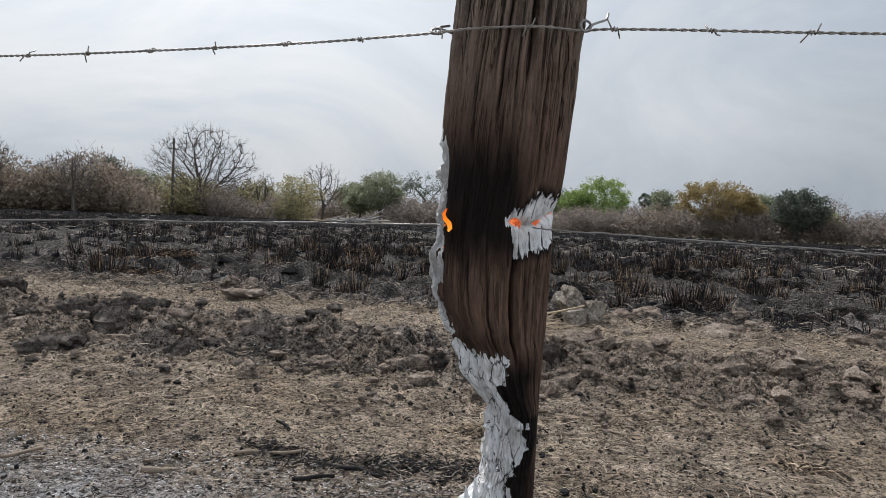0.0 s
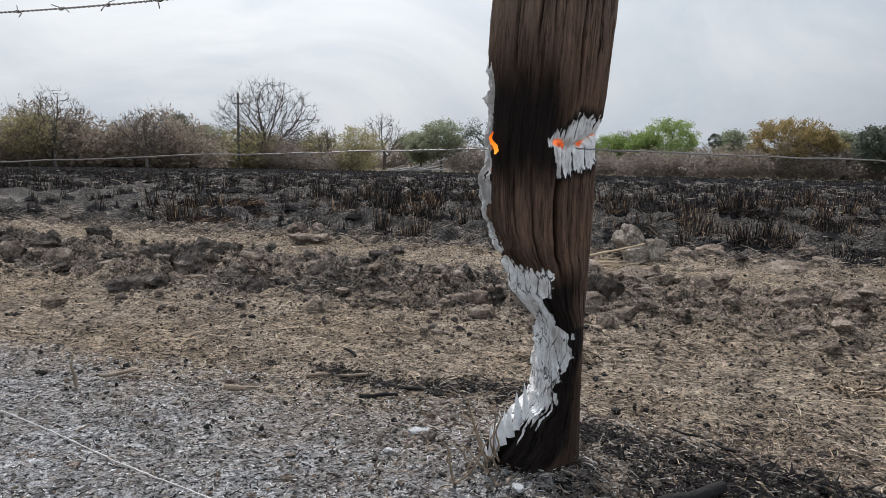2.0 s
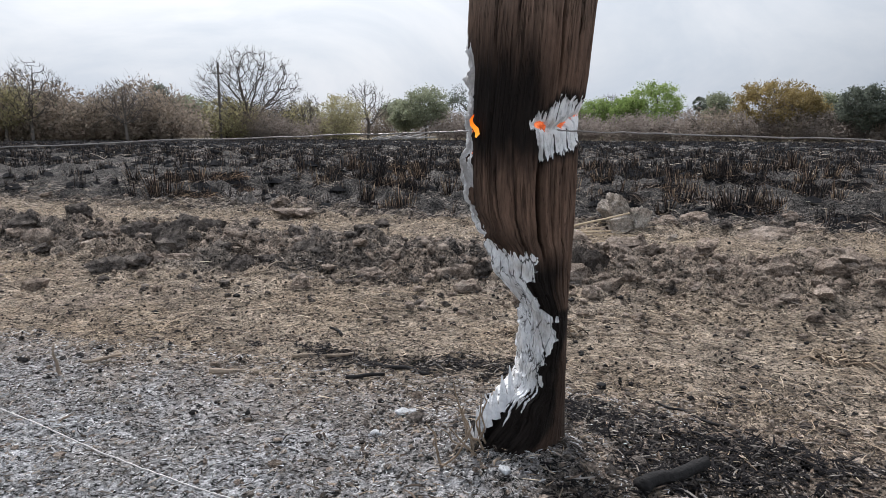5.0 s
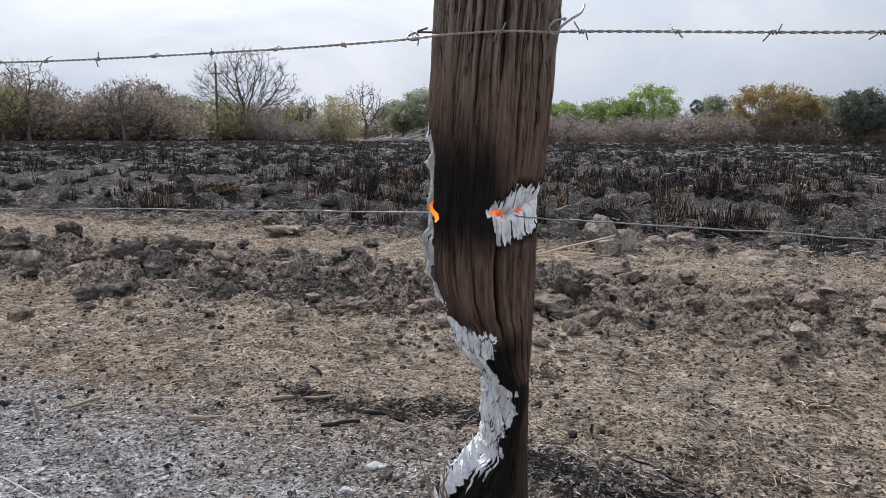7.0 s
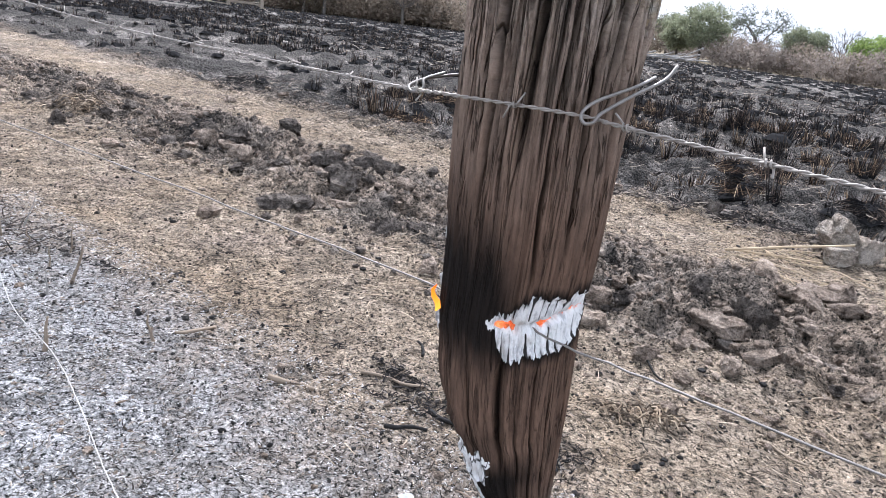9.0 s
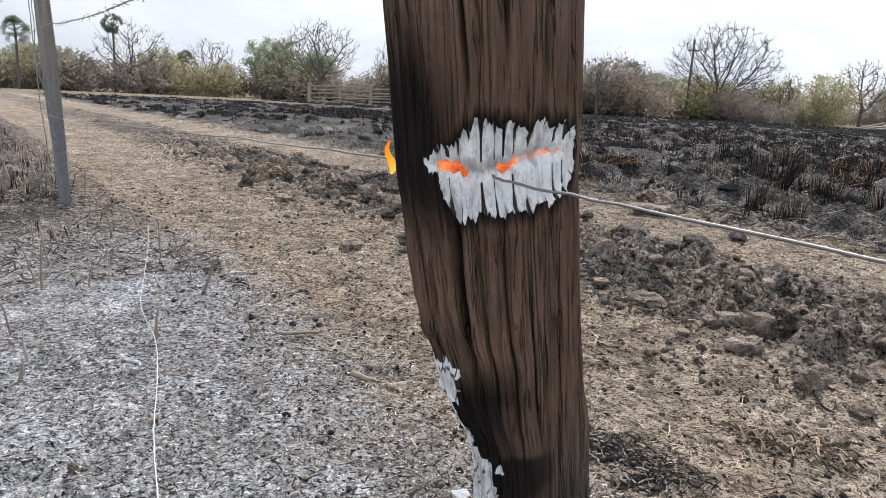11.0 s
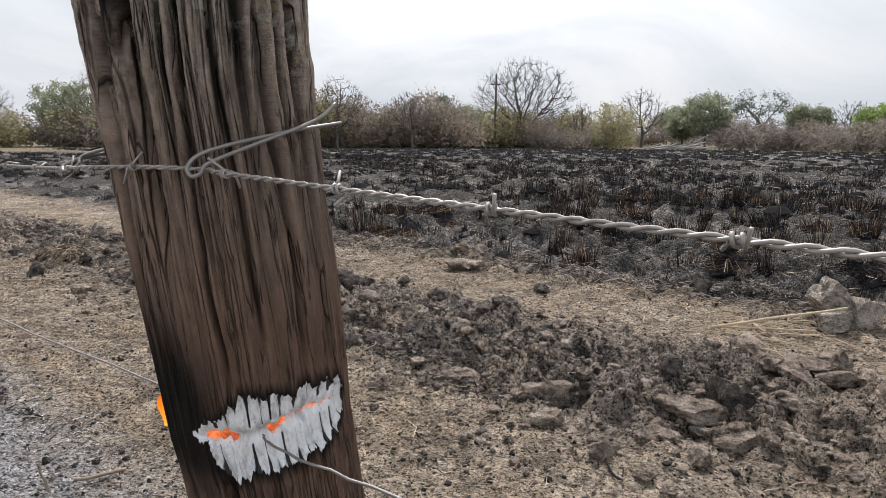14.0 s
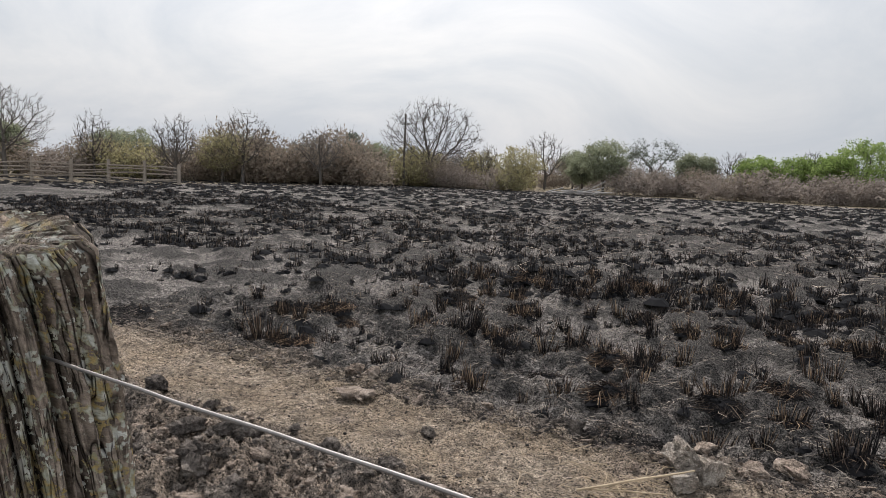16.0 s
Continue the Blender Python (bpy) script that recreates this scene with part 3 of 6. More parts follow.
def make_post():
    nt, nz = 400, 600
    th = np.linspace(-180, 180, nt, endpoint=False)
    zz = np.linspace(-0.12, 1.57, nz)
    T, Z = np.meshgrid(th, zz)
    a = np.radians(T)
    ca, sa = np.cos(a), np.sin(a)
    R = lerp_at(Z, (0.0, 0.093), (0.3, 0.090), (0.6, 0.0915), (0.8, 0.092), (0.94, 0.089), (1.3, 0.088), (1.57, 0.086))
    R = R * (1 + 0.03 * np.cos(4 * a + 0.6) + 0.02 * np.cos(3 * a - 1.0 + 0.8 * Z))
    cx, cy = post_axis(Z)
    wob = 0.003 * (fbm(Z * 6, ca * 2, sa * 2, 3, 40) - 0.5)
    # weathered flutes, deeper towards the head
    k = 10.0
    flute = fbm((ca + wob) * k, (sa + wob) * k, Z * 0.45, 3, 41)
    fine = fbm(ca * 26, sa * 26, Z * 4, 3, 42)
    worn = sstep(0.72, 1.0, Z)
    deep = 0.004 + 0.022 * worn
    groove = np.clip((0.52 - flute) / 0.22, 0, 1) ** 0.8
    rough = fbm(ca * 22, sa * 22, Z * 5, 4, 60, 0.6)
    # long narrow gullies between the ridges of the grain
    gully = np.zeros_like(Z)
    ph = 34 * T / 360 + 0.9 * fbm(Z * 1.4, ca * 1.5, sa * 1.5, 3, 95) + 0.30 * fbm(Z * 9, ca * 4, sa * 4, 2, 96) + 0.9 * vnoise(T / 14, 2, 0, 101)
    rid = np.floor(ph) % 34
    saw = np.abs(2 * (ph % 1.0) - 1)
    valley = sstep(0.45, 0.98, saw) * sstep(0.22, 0.5, vnoise(rid * 3.7, Z * 3, 0, 97))
    ph2 = 88 * T / 360 + 1.4 * fbm(Z * 2.0, ca * 3, sa * 3, 3, 102) + 0.3 * fbm(Z * 16, ca * 6, sa * 6, 2, 103)
    crease = sstep(0.5, 0.95, np.abs(2 * (ph2 % 1.0) - 1)) * sstep(0.35, 0.55, vnoise(np.floor(ph2) * 2.3, Z * 7, 0, 104))
    R = R - (0.001 + 0.013 * worn) * valley - (0.0006 + 0.003 * worn) * crease + worn * 0.004 * (vnoise(rid * 2.9, Z * 9, 0, 98) - 0.5)
    for kk, seed in ((5.0, 81), (9.0, 83)):
        nn = fbm((ca + 2 * wob) * kk, (sa + 2 * wob) * kk, Z * 0.9, 2, seed)
        gully = np.maximum(gully, sstep(0.04, 0.008, np.abs(nn - 0.5)) * sstep(0.35, 0.5, fbm(ca * 4, sa * 4, Z * 5, 2, seed + 5)))
    R = R - (0.0015 + 0.004 * worn) * gully + 0.010 * worn * (fbm(ca * 5, sa * 5, Z * 2, 3, 90) - 0.5)
    knob = fbm(ca * 26, sa * 26, Z * 34, 3, 105, 0.6) - 0.5
    R = R + 0.007 * worn * knob * (1 - valley)
    R = R - deep * groove * 0.75 - (0.002 + 0.009 * worn) * (rough - 0.5) - deep * 0.3 * (0.5 - fine)
    # shade of the flutes, gullies, creases and valleys, painted by their own masks
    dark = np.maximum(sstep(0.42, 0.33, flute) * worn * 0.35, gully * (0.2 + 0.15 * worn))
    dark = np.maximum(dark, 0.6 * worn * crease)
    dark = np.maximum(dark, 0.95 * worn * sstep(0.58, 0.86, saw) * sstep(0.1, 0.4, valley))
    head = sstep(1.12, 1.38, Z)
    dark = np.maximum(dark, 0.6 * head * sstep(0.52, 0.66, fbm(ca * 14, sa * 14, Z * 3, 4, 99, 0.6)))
    # drying cracks, each also painted dark along its line as shade
    for t0, z0, z1, depth, wide in ((16, 0.40, 0.585, 0.022, 3.0), (30, 0.66, 1.5, 0.012, 1.6), (-14, 0.74, 1.3, 0.010, 1.5), (52, 0.70, 1.2, 0.011, 1.4),
                                    (74, 0.68, 1.45, 0.012, 1.6), (8, 0.80, 1.55, 0.013, 1.8), (46, 0.30, 0.56, 0.007, 1.2), (62, 0.33, 0.55, 0.006, 1.0),
                                    (-36, 0.70, 1.1, 0.009, 1.4), (82, 0.2, 0.54, 0.007, 1.1), (32, 0.36, 0.52, 0.006, 1.0), (-8, 0.42, 0.56, 0.006, 1.0),
                                    (-26, 0.44, 0.6, 0.006, 1.0), (95, 0.68, 1.5, 0.014, 2.0), (115, 0.1, 1.5, 0.01, 1.5), (-62, 0.78, 1.5, 0.012, 1.6),
                                    (-100, 0.75, 1.5, 0.012, 1.6), (-140, 0.1, 1.5, 0.012, 1.6), (150, 0.1, 1.5, 0.012, 1.6)):
        path = t0 + 5 * (vnoise(Z * 5, t0 * 1.7, 0, 43) - 0.5) + 1.5 * (vnoise(Z * 30, t0 * 2.3, 0, 44) - 0.5)
        fade = sstep(z0 - 0.02, z0 + 0.05, Z) * sstep(z1 + 0.02, z1 - 0.06, Z)
        line = np.exp(-((T - path) / wide) ** 2) * fade
        R = R - depth * line
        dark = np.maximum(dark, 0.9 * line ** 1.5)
    # burnt-away foot: the section shrinks towards the sound side
    eaten = sstep(0.50, 0.40, Z) * sstep(110, 40, np.abs(T + 55))
    xl = lerp_at(Z, (0.0, -0.118), (0.055, -0.110), (0.075, -0.094), (0.10, -0.074), (0.136, -0.054), (0.165, -0.036), (0.185, -0.031), (0.21, -0.028), (0.26, -0.026), (0.32, -0.021), (0.35, -0.048), (0.39, -0.073), (0.42, -0.088), (0.45, -0.103), (0.48, -0.116), (0.53, -0.1225))
    xl = xl + (0.022 * (fbm(Z * 22, 0.5, 0, 3, 58) - 0.5) + 0.012 * (np.floor(vnoise(Z * 34, T / 30, 0, 86) * 4) / 3 - 0.5)) * sstep(0.50, 0.44, Z)
    xr = cx + lerp_at(Z, (0.0, 0.09), (0.3, 0.0865), (0.6, 0.0885))
    blend = sstep(0.54, 0.50, Z)
    mx = blend * ((xl + xr) / 2 - cx)
    kx = 1 - blend * (1 - (xr - xl) / (2 * 0.0875))
    R = R + eaten * (0.03 * (fbm(ca * 6, sa * 6, Z * 12, 4, 45, 0.6) - 0.55) + 0.006 * (np.floor(fbm(ca * 5, sa * 5, Z * 9, 2, 59) * 6) / 6 - 0.5))
    # the glowing pocket round the lower wire
    top = np.interp(T, [3, 7, 22, 37, 61, 83, 101, 112], [0.622, 0.628, 0.645, 0.656, 0.654, 0.661, 0.653, 0.64])
    bot = np.interp(T, [3, 9, 18, 42, 77, 98, 104, 112], [0.618, 0.612, 0.57, 0.57, 0.585, 0.606, 0.625, 0.64])
    mid = np.interp(T, [5, 10, 25, 35, 48, 65, 82, 104], [0.619, 0.619, 0.611, 0.611, 0.616, 0.626, 0.633, 0.636])
    teeth = 0.012 * (vnoise(T / 3.4, 0, 0, 46) - 0.5) + 0.007 * (vnoise(T / 0.9, 3, 0, 47) - 0.5)
    inside = np.minimum(top + teeth - Z, Z - bot - teeth) / 0.004
    pocket = np.clip(inside, 0, 1) * (T > 4) * (T < 110)
    d_pocket = np.where((T > 3) & (T < 111), inside * 0.004, -0.05)
    cleft = np.exp(-((Z - mid - 0.006 * (vnoise(T / 3, 1, 0, 48) - 0.5)) / 0.0060) ** 2) * sstep(6, 12, T) * sstep(104, 92, T)
    lips = np.clip(inside * 0.004 / 0.03, 0, 1)
    comb = (T + 1.6 * vnoise(Z * 26, T / 20, 0, 49)) / 6.5 + 1.1 * vnoise(T / 11, 4, 0, 61)
    thin = 0.90 + 0.45 * vnoise(np.floor(comb) * 1.37, np.sign(Z - mid) * 3, 0, 50) - 0.25 * sstep(0.02, 0.0, d_pocket)
    tent = np.clip((1 - 2 * np.abs(comb % 1.0 - 0.5)) / thin, 0, 1) * sstep(0.003, 0.010, np.abs(Z - mid))
    seam = sstep(0.75, 0.95, tent)
    sunk = sstep(2, 22, T) * sstep(104, 60, T)
    R = R - pocket * (0.003 + sunk * (0.004 * lips + 0.011 * cleft) + 0.003 * seam + 0.004 * (fine - 0.5))
    # ash crust down the flank
    tb = lerp_at(Z, (0.40, -34), (0.42, -45), (0.44, -56), (0.50, -63), (0.57, -63), (0.66, -67), (0.72, -75), (0.75, -85))
    bumpy = fbm(ca * 9, sa * 9, Z * 22, 3, 51)
    flank = sstep(4, -2, T - tb - 4 * (bumpy - 0.5)) * sstep(-150, -140, T) * sstep(0.40, 0.42, Z) * sstep(0.76, 0.71, Z)
    d_flank = np.minimum.reduce([(tb + 10 * (bumpy - 0.5) - T) * 0.0015, (T + 145) * 0.0015, Z - 0.41, 0.735 + 0.06 * (bumpy - 0.5) - Z])
    d_flank = d_flank - 0.035 * sstep(0.52, 0.64, fbm(ca * 6, sa * 6, Z * 15, 3, 91))
    R = R + flank * (0.010 * (np.floor(vnoise(Z * 48, T / 22, 0, 106) * 4) / 3 - 0.55) + 0.010 * (bumpy - 0.55) - 0.004 + 0.012 * (fbm(ca * 14, sa * 14, Z * 70, 3, 64) - 0.5))
    # ash on the burnt foot
    tw = lerp_at(Z, (0.05, -35), (0.09, -12), (0.108, 5), (0.178, -8), (0.203, -14), (0.233, -6), (0.279, 30), (0.312, 24), (0.322, -8), (0.358, -4), (0.413, 6))
    tj = 22 * (vnoise(Z * 60, T / 12, 0, 52) - 0.5) + 26 * (np.floor(vnoise(Z * 45, 0.5, 0, 87) * 5) / 4 - 0.62)
    d_foot = np.minimum.reduce([(tw + tj - T) * 0.0013, (T + 165) * 0.0015, 0.418 - Z + 0.014 * (vnoise(T / 2.2, 0, 0, 53) - 0.5), Z - np.interp(cx + mx + R * kx * sa, [-0.11, -0.082, -0.048, -0.018, 0.0, 0.02], [0.085, 0.10, 0.12, 0.145, 0.17, 0.21]) + 0.05 * (vnoise(T / 5, 5, 0, 54) - 0.5)])
    ash = np.clip(0.5 + np.maximum.reduce([d_pocket, d_flank, d_foot]) / 0.02, 0, 1)
    tent = np.where(d_pocket > -0.01, tent, 0.8 * (1 - 2 * np.abs(((T + 3 * vnoise(Z * 20, 1, 0, 62)) / 11) % 1.0 - 0.5)) * (vnoise(Z * 16, np.floor(T / 11), 0, 63) > 0.45) * (1 - 0.8 * sstep(0.46, 0.42, Z)) + 0.06)
    # char round the burnt places
    ch = sstep(0.50, 0.60, Z + 0.05 * (bumpy - 0.5)) * sstep(0.80, 0.67, Z - 0.05 * (flute - 0.5)) * sstep(-175, -60, T) * sstep(40, 8, T + 120 * (Z - 0.62))
    near = sstep(-5.0, 0.0, inside) * (T > -6) * (T < 118)
    edge = sstep(26, 0, T - tb) * (T > tb - 5) * sstep(0.42, 0.5, Z) * sstep(0.80, 0.70, Z)
    low = sstep(0.45, 0.38, Z) * sstep(75, 25, T - tw + 25 * (bumpy - 0.5)) * sstep(-190, -150, T)
    ring = sstep(0.39, 0.41, Z) * sstep(0.50, 0.43, Z) * sstep(35, 5, T) * 0.55
    char = np.clip(np.maximum.reduce([ch, near, edge * 0.8, low, ring]), 0, 1)
    char = np.maximum(char, 0.14 * sstep(0.85, 0.6, Z))
    char = np.maximum(char, 0.72 * sstep(0.42, 0.2, Z + 0.1 * (bumpy - 0.5)))
    ember = cleft * pocket * (1 - 0.5 * sstep(48, 62, T)) * sstep(0.15, 0.5, vnoise(T / 7, Z * 10, 0, 55) + 0.25 * (T < 28) + 0.2 * (T > 50)) * (1 - 0.85 * sstep(24, 28, T) * sstep(50, 44, T))
    ember = np.maximum(ember, 0.75 * pocket * sstep(1.2, 0.4, np.hypot((T - 16) / 9, (Z - 0.6165) / 0.008)))
    for t0, z0, rt, rz in ((-62, 0.607, 5, 0.004), (-64, 0.574, 4, 0.003), (-90, 0.63, 8, 0.006), (-100, 0.60, 10, 0.007)):
        ember = np.maximum(ember, 0.62 * sstep(1.5, 0.3, np.hypot((T - t0) / rt, (Z - z0) / rz)))
    # ragged head
    zt = Z * 1.0 - 0.022 * sstep(1.3, 1.57, Z) + sstep(1.49, 1.57, Z) * (0.010 * (fbm(ca * 4, sa * 4, 0, 3, 56) - 0.62) - 0.008 * gully - 0.004 - 0.018 * np.cos(a - 0.75))
    R = R * (1 - 0.10 * sstep(1.555, 1.57, Z))
    # burnt-out hollow behind the head
    h_mid = lerp_at(Z, (0.92, 10), (1.0, 8), (1.1, 4), (1.2, -12), (1.3, -14))
    h_half = lerp_at(Z, (0.92, 2), (1.0, 6), (1.1, 12), (1.2, 30), (1.27, 27), (1.30, 2))
    hollow = sstep(1.0, 0.62, np.abs(T - h_mid + 6 * (bumpy - 0.5)) / h_half) * sstep(0.92, 0.98, Z) * sstep(1.30, 1.285, Z)
    R = R - 0.034 * hollow
    # shade painted into the hollow's colour and past its left rim
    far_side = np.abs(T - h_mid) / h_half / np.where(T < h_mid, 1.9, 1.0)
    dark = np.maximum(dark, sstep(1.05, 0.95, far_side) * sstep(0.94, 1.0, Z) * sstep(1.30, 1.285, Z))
    x, y = cx + mx + R * kx * sa, cy - 1.08 * R * ca
    verts = np.stack([x.ravel(), y.ravel(), zt.ravel()], 1)
    i = np.arange(nt * nz).reshape(nz, nt)
    j = np.roll(i, -1, 1)
    quads = np.stack([i[:-1], j[:-1], j[1:], i[1:]], -1).reshape(-1, 4)
    # end grain: rings that close the head
    caps, faces, last = [], [], i[-1]
    for r in (0.75, 0.5, 0.25, 0.05):
        m0 = cx[-1] + (x[-1] - cx[-1]) * r
        m1 = cy[-1] + (y[-1] - cy[-1]) * r
        caps.append(np.stack([m0, m1, zt[-1] * r + (float(zt[-1].mean()) - 0.004) * (1 - r) + 0.006 * (vnoise(m0 * 160, m1 * 160, 0, 57) - 0.5)], 1))
        ring = len(verts) + (len(caps) - 1) * nt + np.arange(nt)
        faces.append(np.stack([last, np.roll(last, -1), np.roll(ring, -1), ring], -1))
        last = ring
    verts = np.concatenate([verts, *caps])
    quads = np.concatenate([quads, *faces])
    me = bpy.data.meshes.new("shaft")
    me.from_pydata(verts.tolist(), [], quads.tolist())
    me.polygons.foreach_set("use_smooth", [True] * len(me.polygons))
    pad = 4 * nt
    burn = np.concatenate([np.stack([ash, char, ember, np.ones_like(ash)], -1).reshape(-1, 4), np.tile([0, 0, 0, 1.0], (pad, 1))])
    grey = np.clip(sstep(0.68, 1.20, Z) * 0.92 + 0.55 * sstep(0.36, 0.2, Z) * sstep(60, 90, T), 0, 1)
    lichen = sstep(0.92, 1.12, Z + 0.12 * (bumpy - 0.5)) * np.maximum(0.9 * sstep(1.2, 1.35, Z), 0.55 * sstep(5, 25, T) + 0.45 * sstep(32, 45, T)) * sstep(175, 140, T) * (1 - 0.8 * gully)
    # grey weathering, lichen, and painted groove shade with the head's mottles
    age_shade = np.concatenate([np.stack([grey, lichen, np.clip(dark, 0, 1), np.ones_like(ash)], -1).reshape(-1, 4), np.tile([1.0, 0.5, 0.3, 1.0], (pad, 1))])
    blocky = sstep(0.50, 0.44, Z)
    crust = flank * sstep(0.44, 0.48, Z)
    split = np.concatenate([np.stack([tent, blocky, crust, np.ones_like(ash)], -1).reshape(-1, 4), np.tile([0, 0, 0, 1.0], (pad, 1))])
    hide = np.concatenate([np.stack([a * 0.09, Z, 0 * Z, np.ones_like(ash)], -1).reshape(-1, 4), np.concatenate([np.stack([c[:, 0], c[:, 1] + 1.5, 0 * c[:, 0], 0 * c[:, 0] + 1], 1) for c in caps])])
    for name, data in (("burn", burn), ("age_shade", age_shade), ("seam", split), ("skin", hide)):
        me.color_attributes.new(name, "FLOAT_COLOR", "POINT").data.foreach_set("color", data.astype(np.float32).ravel())
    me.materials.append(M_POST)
    post = empty("fence_post", pose(0, 0, 0), "thick weathered wooden fence post, charred, ash-crusted and still glowing", "fence post", "fence posts")
    part("shaft", me, post)
    return post


POST = make_post()
# charred splinters that stand up along the burnt-out foot
for x, y, z, tall, wide in ((-0.106, 0.05, 0.055, 0.035, 0.008), (-0.093, 0.04, 0.075, 0.045, 0.009), (-0.079, 0.035, 0.10, 0.05, 0.010), (-0.064, 0.035, 0.115, 0.04, 0.009), (-0.050, 0.035, 0.13, 0.055, 0.010), (-0.037, 0.03, 0.145, 0.06, 0.008), (-0.088, 0.055, 0.08, 0.04, 0.009), (-0.07, 0.05, 0.11, 0.035, 0.008)):
    b = Build()
    b.tube([(x, y, z - 0.008), (x - 0.001, y, z), (x - 0.003, y + 0.002, z + 0.6 * tall), (x - 0.005, y + 0.003, z + tall)], [wide * 1.1, wide, 0.55 * wide, 0.08 * wide], 6)
    part("splinter", b.mesh("splinter", M_WHITE_ASH), POST, "white-ashed wood splinter")


def flame_material():
    m = Mat("flame", 1.0, 0.0)
    h = m.attr("tip")[0]
    m.colour((0.0, 0.0, 0.0))
    m.put(m.bsdf.inputs["Emission Color"], m.ramp(h, (0.0, (1.0, 0.42, 0.05)), (0.5, (1.0, 0.22, 0.015)), (1.0, (0.85, 0.09, 0.004))))
    m.bsdf.inputs["Emission Strength"].default_value = 1.1
    return m.m


def make_flame(parent):
    fire = flame_material()
    for x, y, z, hgt, r, lean in ((-0.104, -0.066, 0.598, 0.034, 0.0038, -0.005),):
        b = Build()
        pts = [(x + lean * t + 0.004 * math.sin(7 * t), y, z + hgt * t) for t in (0, 0.15, 0.35, 0.55, 0.75, 0.9, 1.0)]
        b.tube(pts, [r * q for q in (0.35, 0.9, 1.0, 0.8, 0.6, 0.35, 0.06)], 8)
        part("flame", b.mesh("flame", fire, True, True), parent, "small orange flame on the smouldering flank")


make_flame(POST)


# ---- the other posts of the fence ----
def simple_post(name, base, top, w0, w1, material, label, seed, burnt_to=0.35):
    """A squared, weathered post from base to top, with a scorched foot."""
    nz, nt = 60, 32
    base, top = Vector(base), Vector(top)
    zs, ts = np.linspace(0, 1, nz), np.linspace(0, 2 * math.pi, nt, endpoint=False)
    T, Z = np.meshgrid(ts, zs)
    sq = 1 / np.maximum(np.abs(np.cos(T)), np.abs(np.sin(T))) ** 0.35
    r = (w0 + (w1 - w0) * Z) / 2 * sq * (1 + 0.34 * (fbm(np.cos(T) * 3, np.sin(T) * 3, Z * 5, 3, seed) - 0.5) + 0.2 * (fbm(np.cos(T) * 9, np.sin(T) * 9, Z * 6, 2, seed + 1) - 0.5))
    length = (top - base).length
    eaten = sstep(burnt_to / length, 0.0, Z)
    r = r * (1 - 0.35 * eaten * fbm(np.cos(T) * 2, np.sin(T) * 2, Z * 9, 3, seed + 2))
    c = np.array(base)[None, None] + (np.array(top) - np.array(base))[None, None] * Z[..., None]
    c = c + (0.35 * w0 * np.sin(np.pi * Z) * (1 + np.sin(4 * Z + seed)))[..., None] * np.array([0.6, -0.4, 0.0])
    v = c + np.stack([r * np.cos(T), r * np.sin(T), 0 * r + 0.02 * Z * (fbm(np.cos(T) * 3, np.sin(T) * 3, 0, 2, seed + 3) - 0.5)], -1)
    i = np.arange(nt * nz).reshape(nz, nt)
    j = np.roll(i, -1, 1)
    faces = np.stack([i[:-1], j[:-1], j[1:], i[1:]], -1).reshape(-1, 4).tolist() + [i[-1].tolist(), i[0][::-1].tolist()]
    me = bpy.data.meshes.new("shaft")
    me.from_pydata(v.reshape(-1, 3).tolist(), [], faces)
    me.materials.append(material)
    e = np.clip(sstep(1.3 * burnt_to / length, 0.6 * burnt_to / length, Z) * 1.0, 0, 1)
    me.color_attributes.new("burn", "FLOAT_COLOR", "POINT").data.foreach_set("color", np.stack([e, e, e, np.ones_like(e)], -1).astype(np.float32).ravel())
    post = empty(name, pose(0, 0, 0), label, "fence post", "fence posts")
    part("shaft", me, post)
    return post


P2 = simple_post("fence_post", (-3.60, 0.925, -0.05), (-3.63, 0.880, 1.60), 0.066, 0.074, M_POST2, "grey weathered fence post with an ash-grey scorched foot", 61, 0.7)
simple_post("fence_post", (-5.68, 1.27, 0.8), (-5.69, 1.26, 1.37), 0.065, 0.07, M_POST3, "burnt-off dark fence post hanging from the wires", 64, 0.2)
simple_post("fence_post", (-7.73, 1.74, 0.73), (-7.74, 1.71, 1.31), 0.08, 0.08, M_POST3, "burnt-off dark fence post hanging from the wires", 67, 0.3)
simple_post("fence_post", (-8.87, 2.13, 0.01), (-8.92, 1.93, 1.27), 0.14, 0.12, M_POST3, "leaning blackened fence post, half burnt through", 70, 0.6)
simple_post("fence_post", (-10.76, 2.42, 0.18), (-10.78, 2.35, 0.95), 0.09, 0.09, M_POST3, "thin charred leaning fence post", 73, 0.6)
for n, (s, h, lean) in enumerate(((14.5, 1.35, 0.2), (17.0, 1.3, -0.1), (20.0, 1.4, 0.15), (23.5, 1.35, 0.1), (27.0, 1.4, 0.0), (31, 1.4, 0.1))):
    x, y = spot(s, 0.0)
    simple_post("fence_post", (x, y, -0.05), (x + 0.5 * lean, y - lean, h), 0.15, 0.15, M_POST3, "blackened fence post far down the fence line", 80 + 3 * n, 0.5)


# ---- wires ----
def smooth_path(pts, n):
    """Catmull-Rom through the given points, n steps a span."""
    p = [Vector(q) for q in pts]
    p = [p[0] * 2 - p[1], *p, p[-1] * 2 - p[-2]]
    out = []
    for i in range(1, len(p) - 2):
        for k in range(n):
            t = k / n
            out.append(0.5 * (2 * p[i] + (p[i + 1] - p[i - 1]) * t + (2 * p[i - 1] - 5 * p[i] + 4 * p[i + 1] - p[i + 2]) * t * t + (3 * p[i] - p[i - 1] - 3 * p[i + 1] + p[i + 2]) * t ** 3))
    return out + [p[-2]]


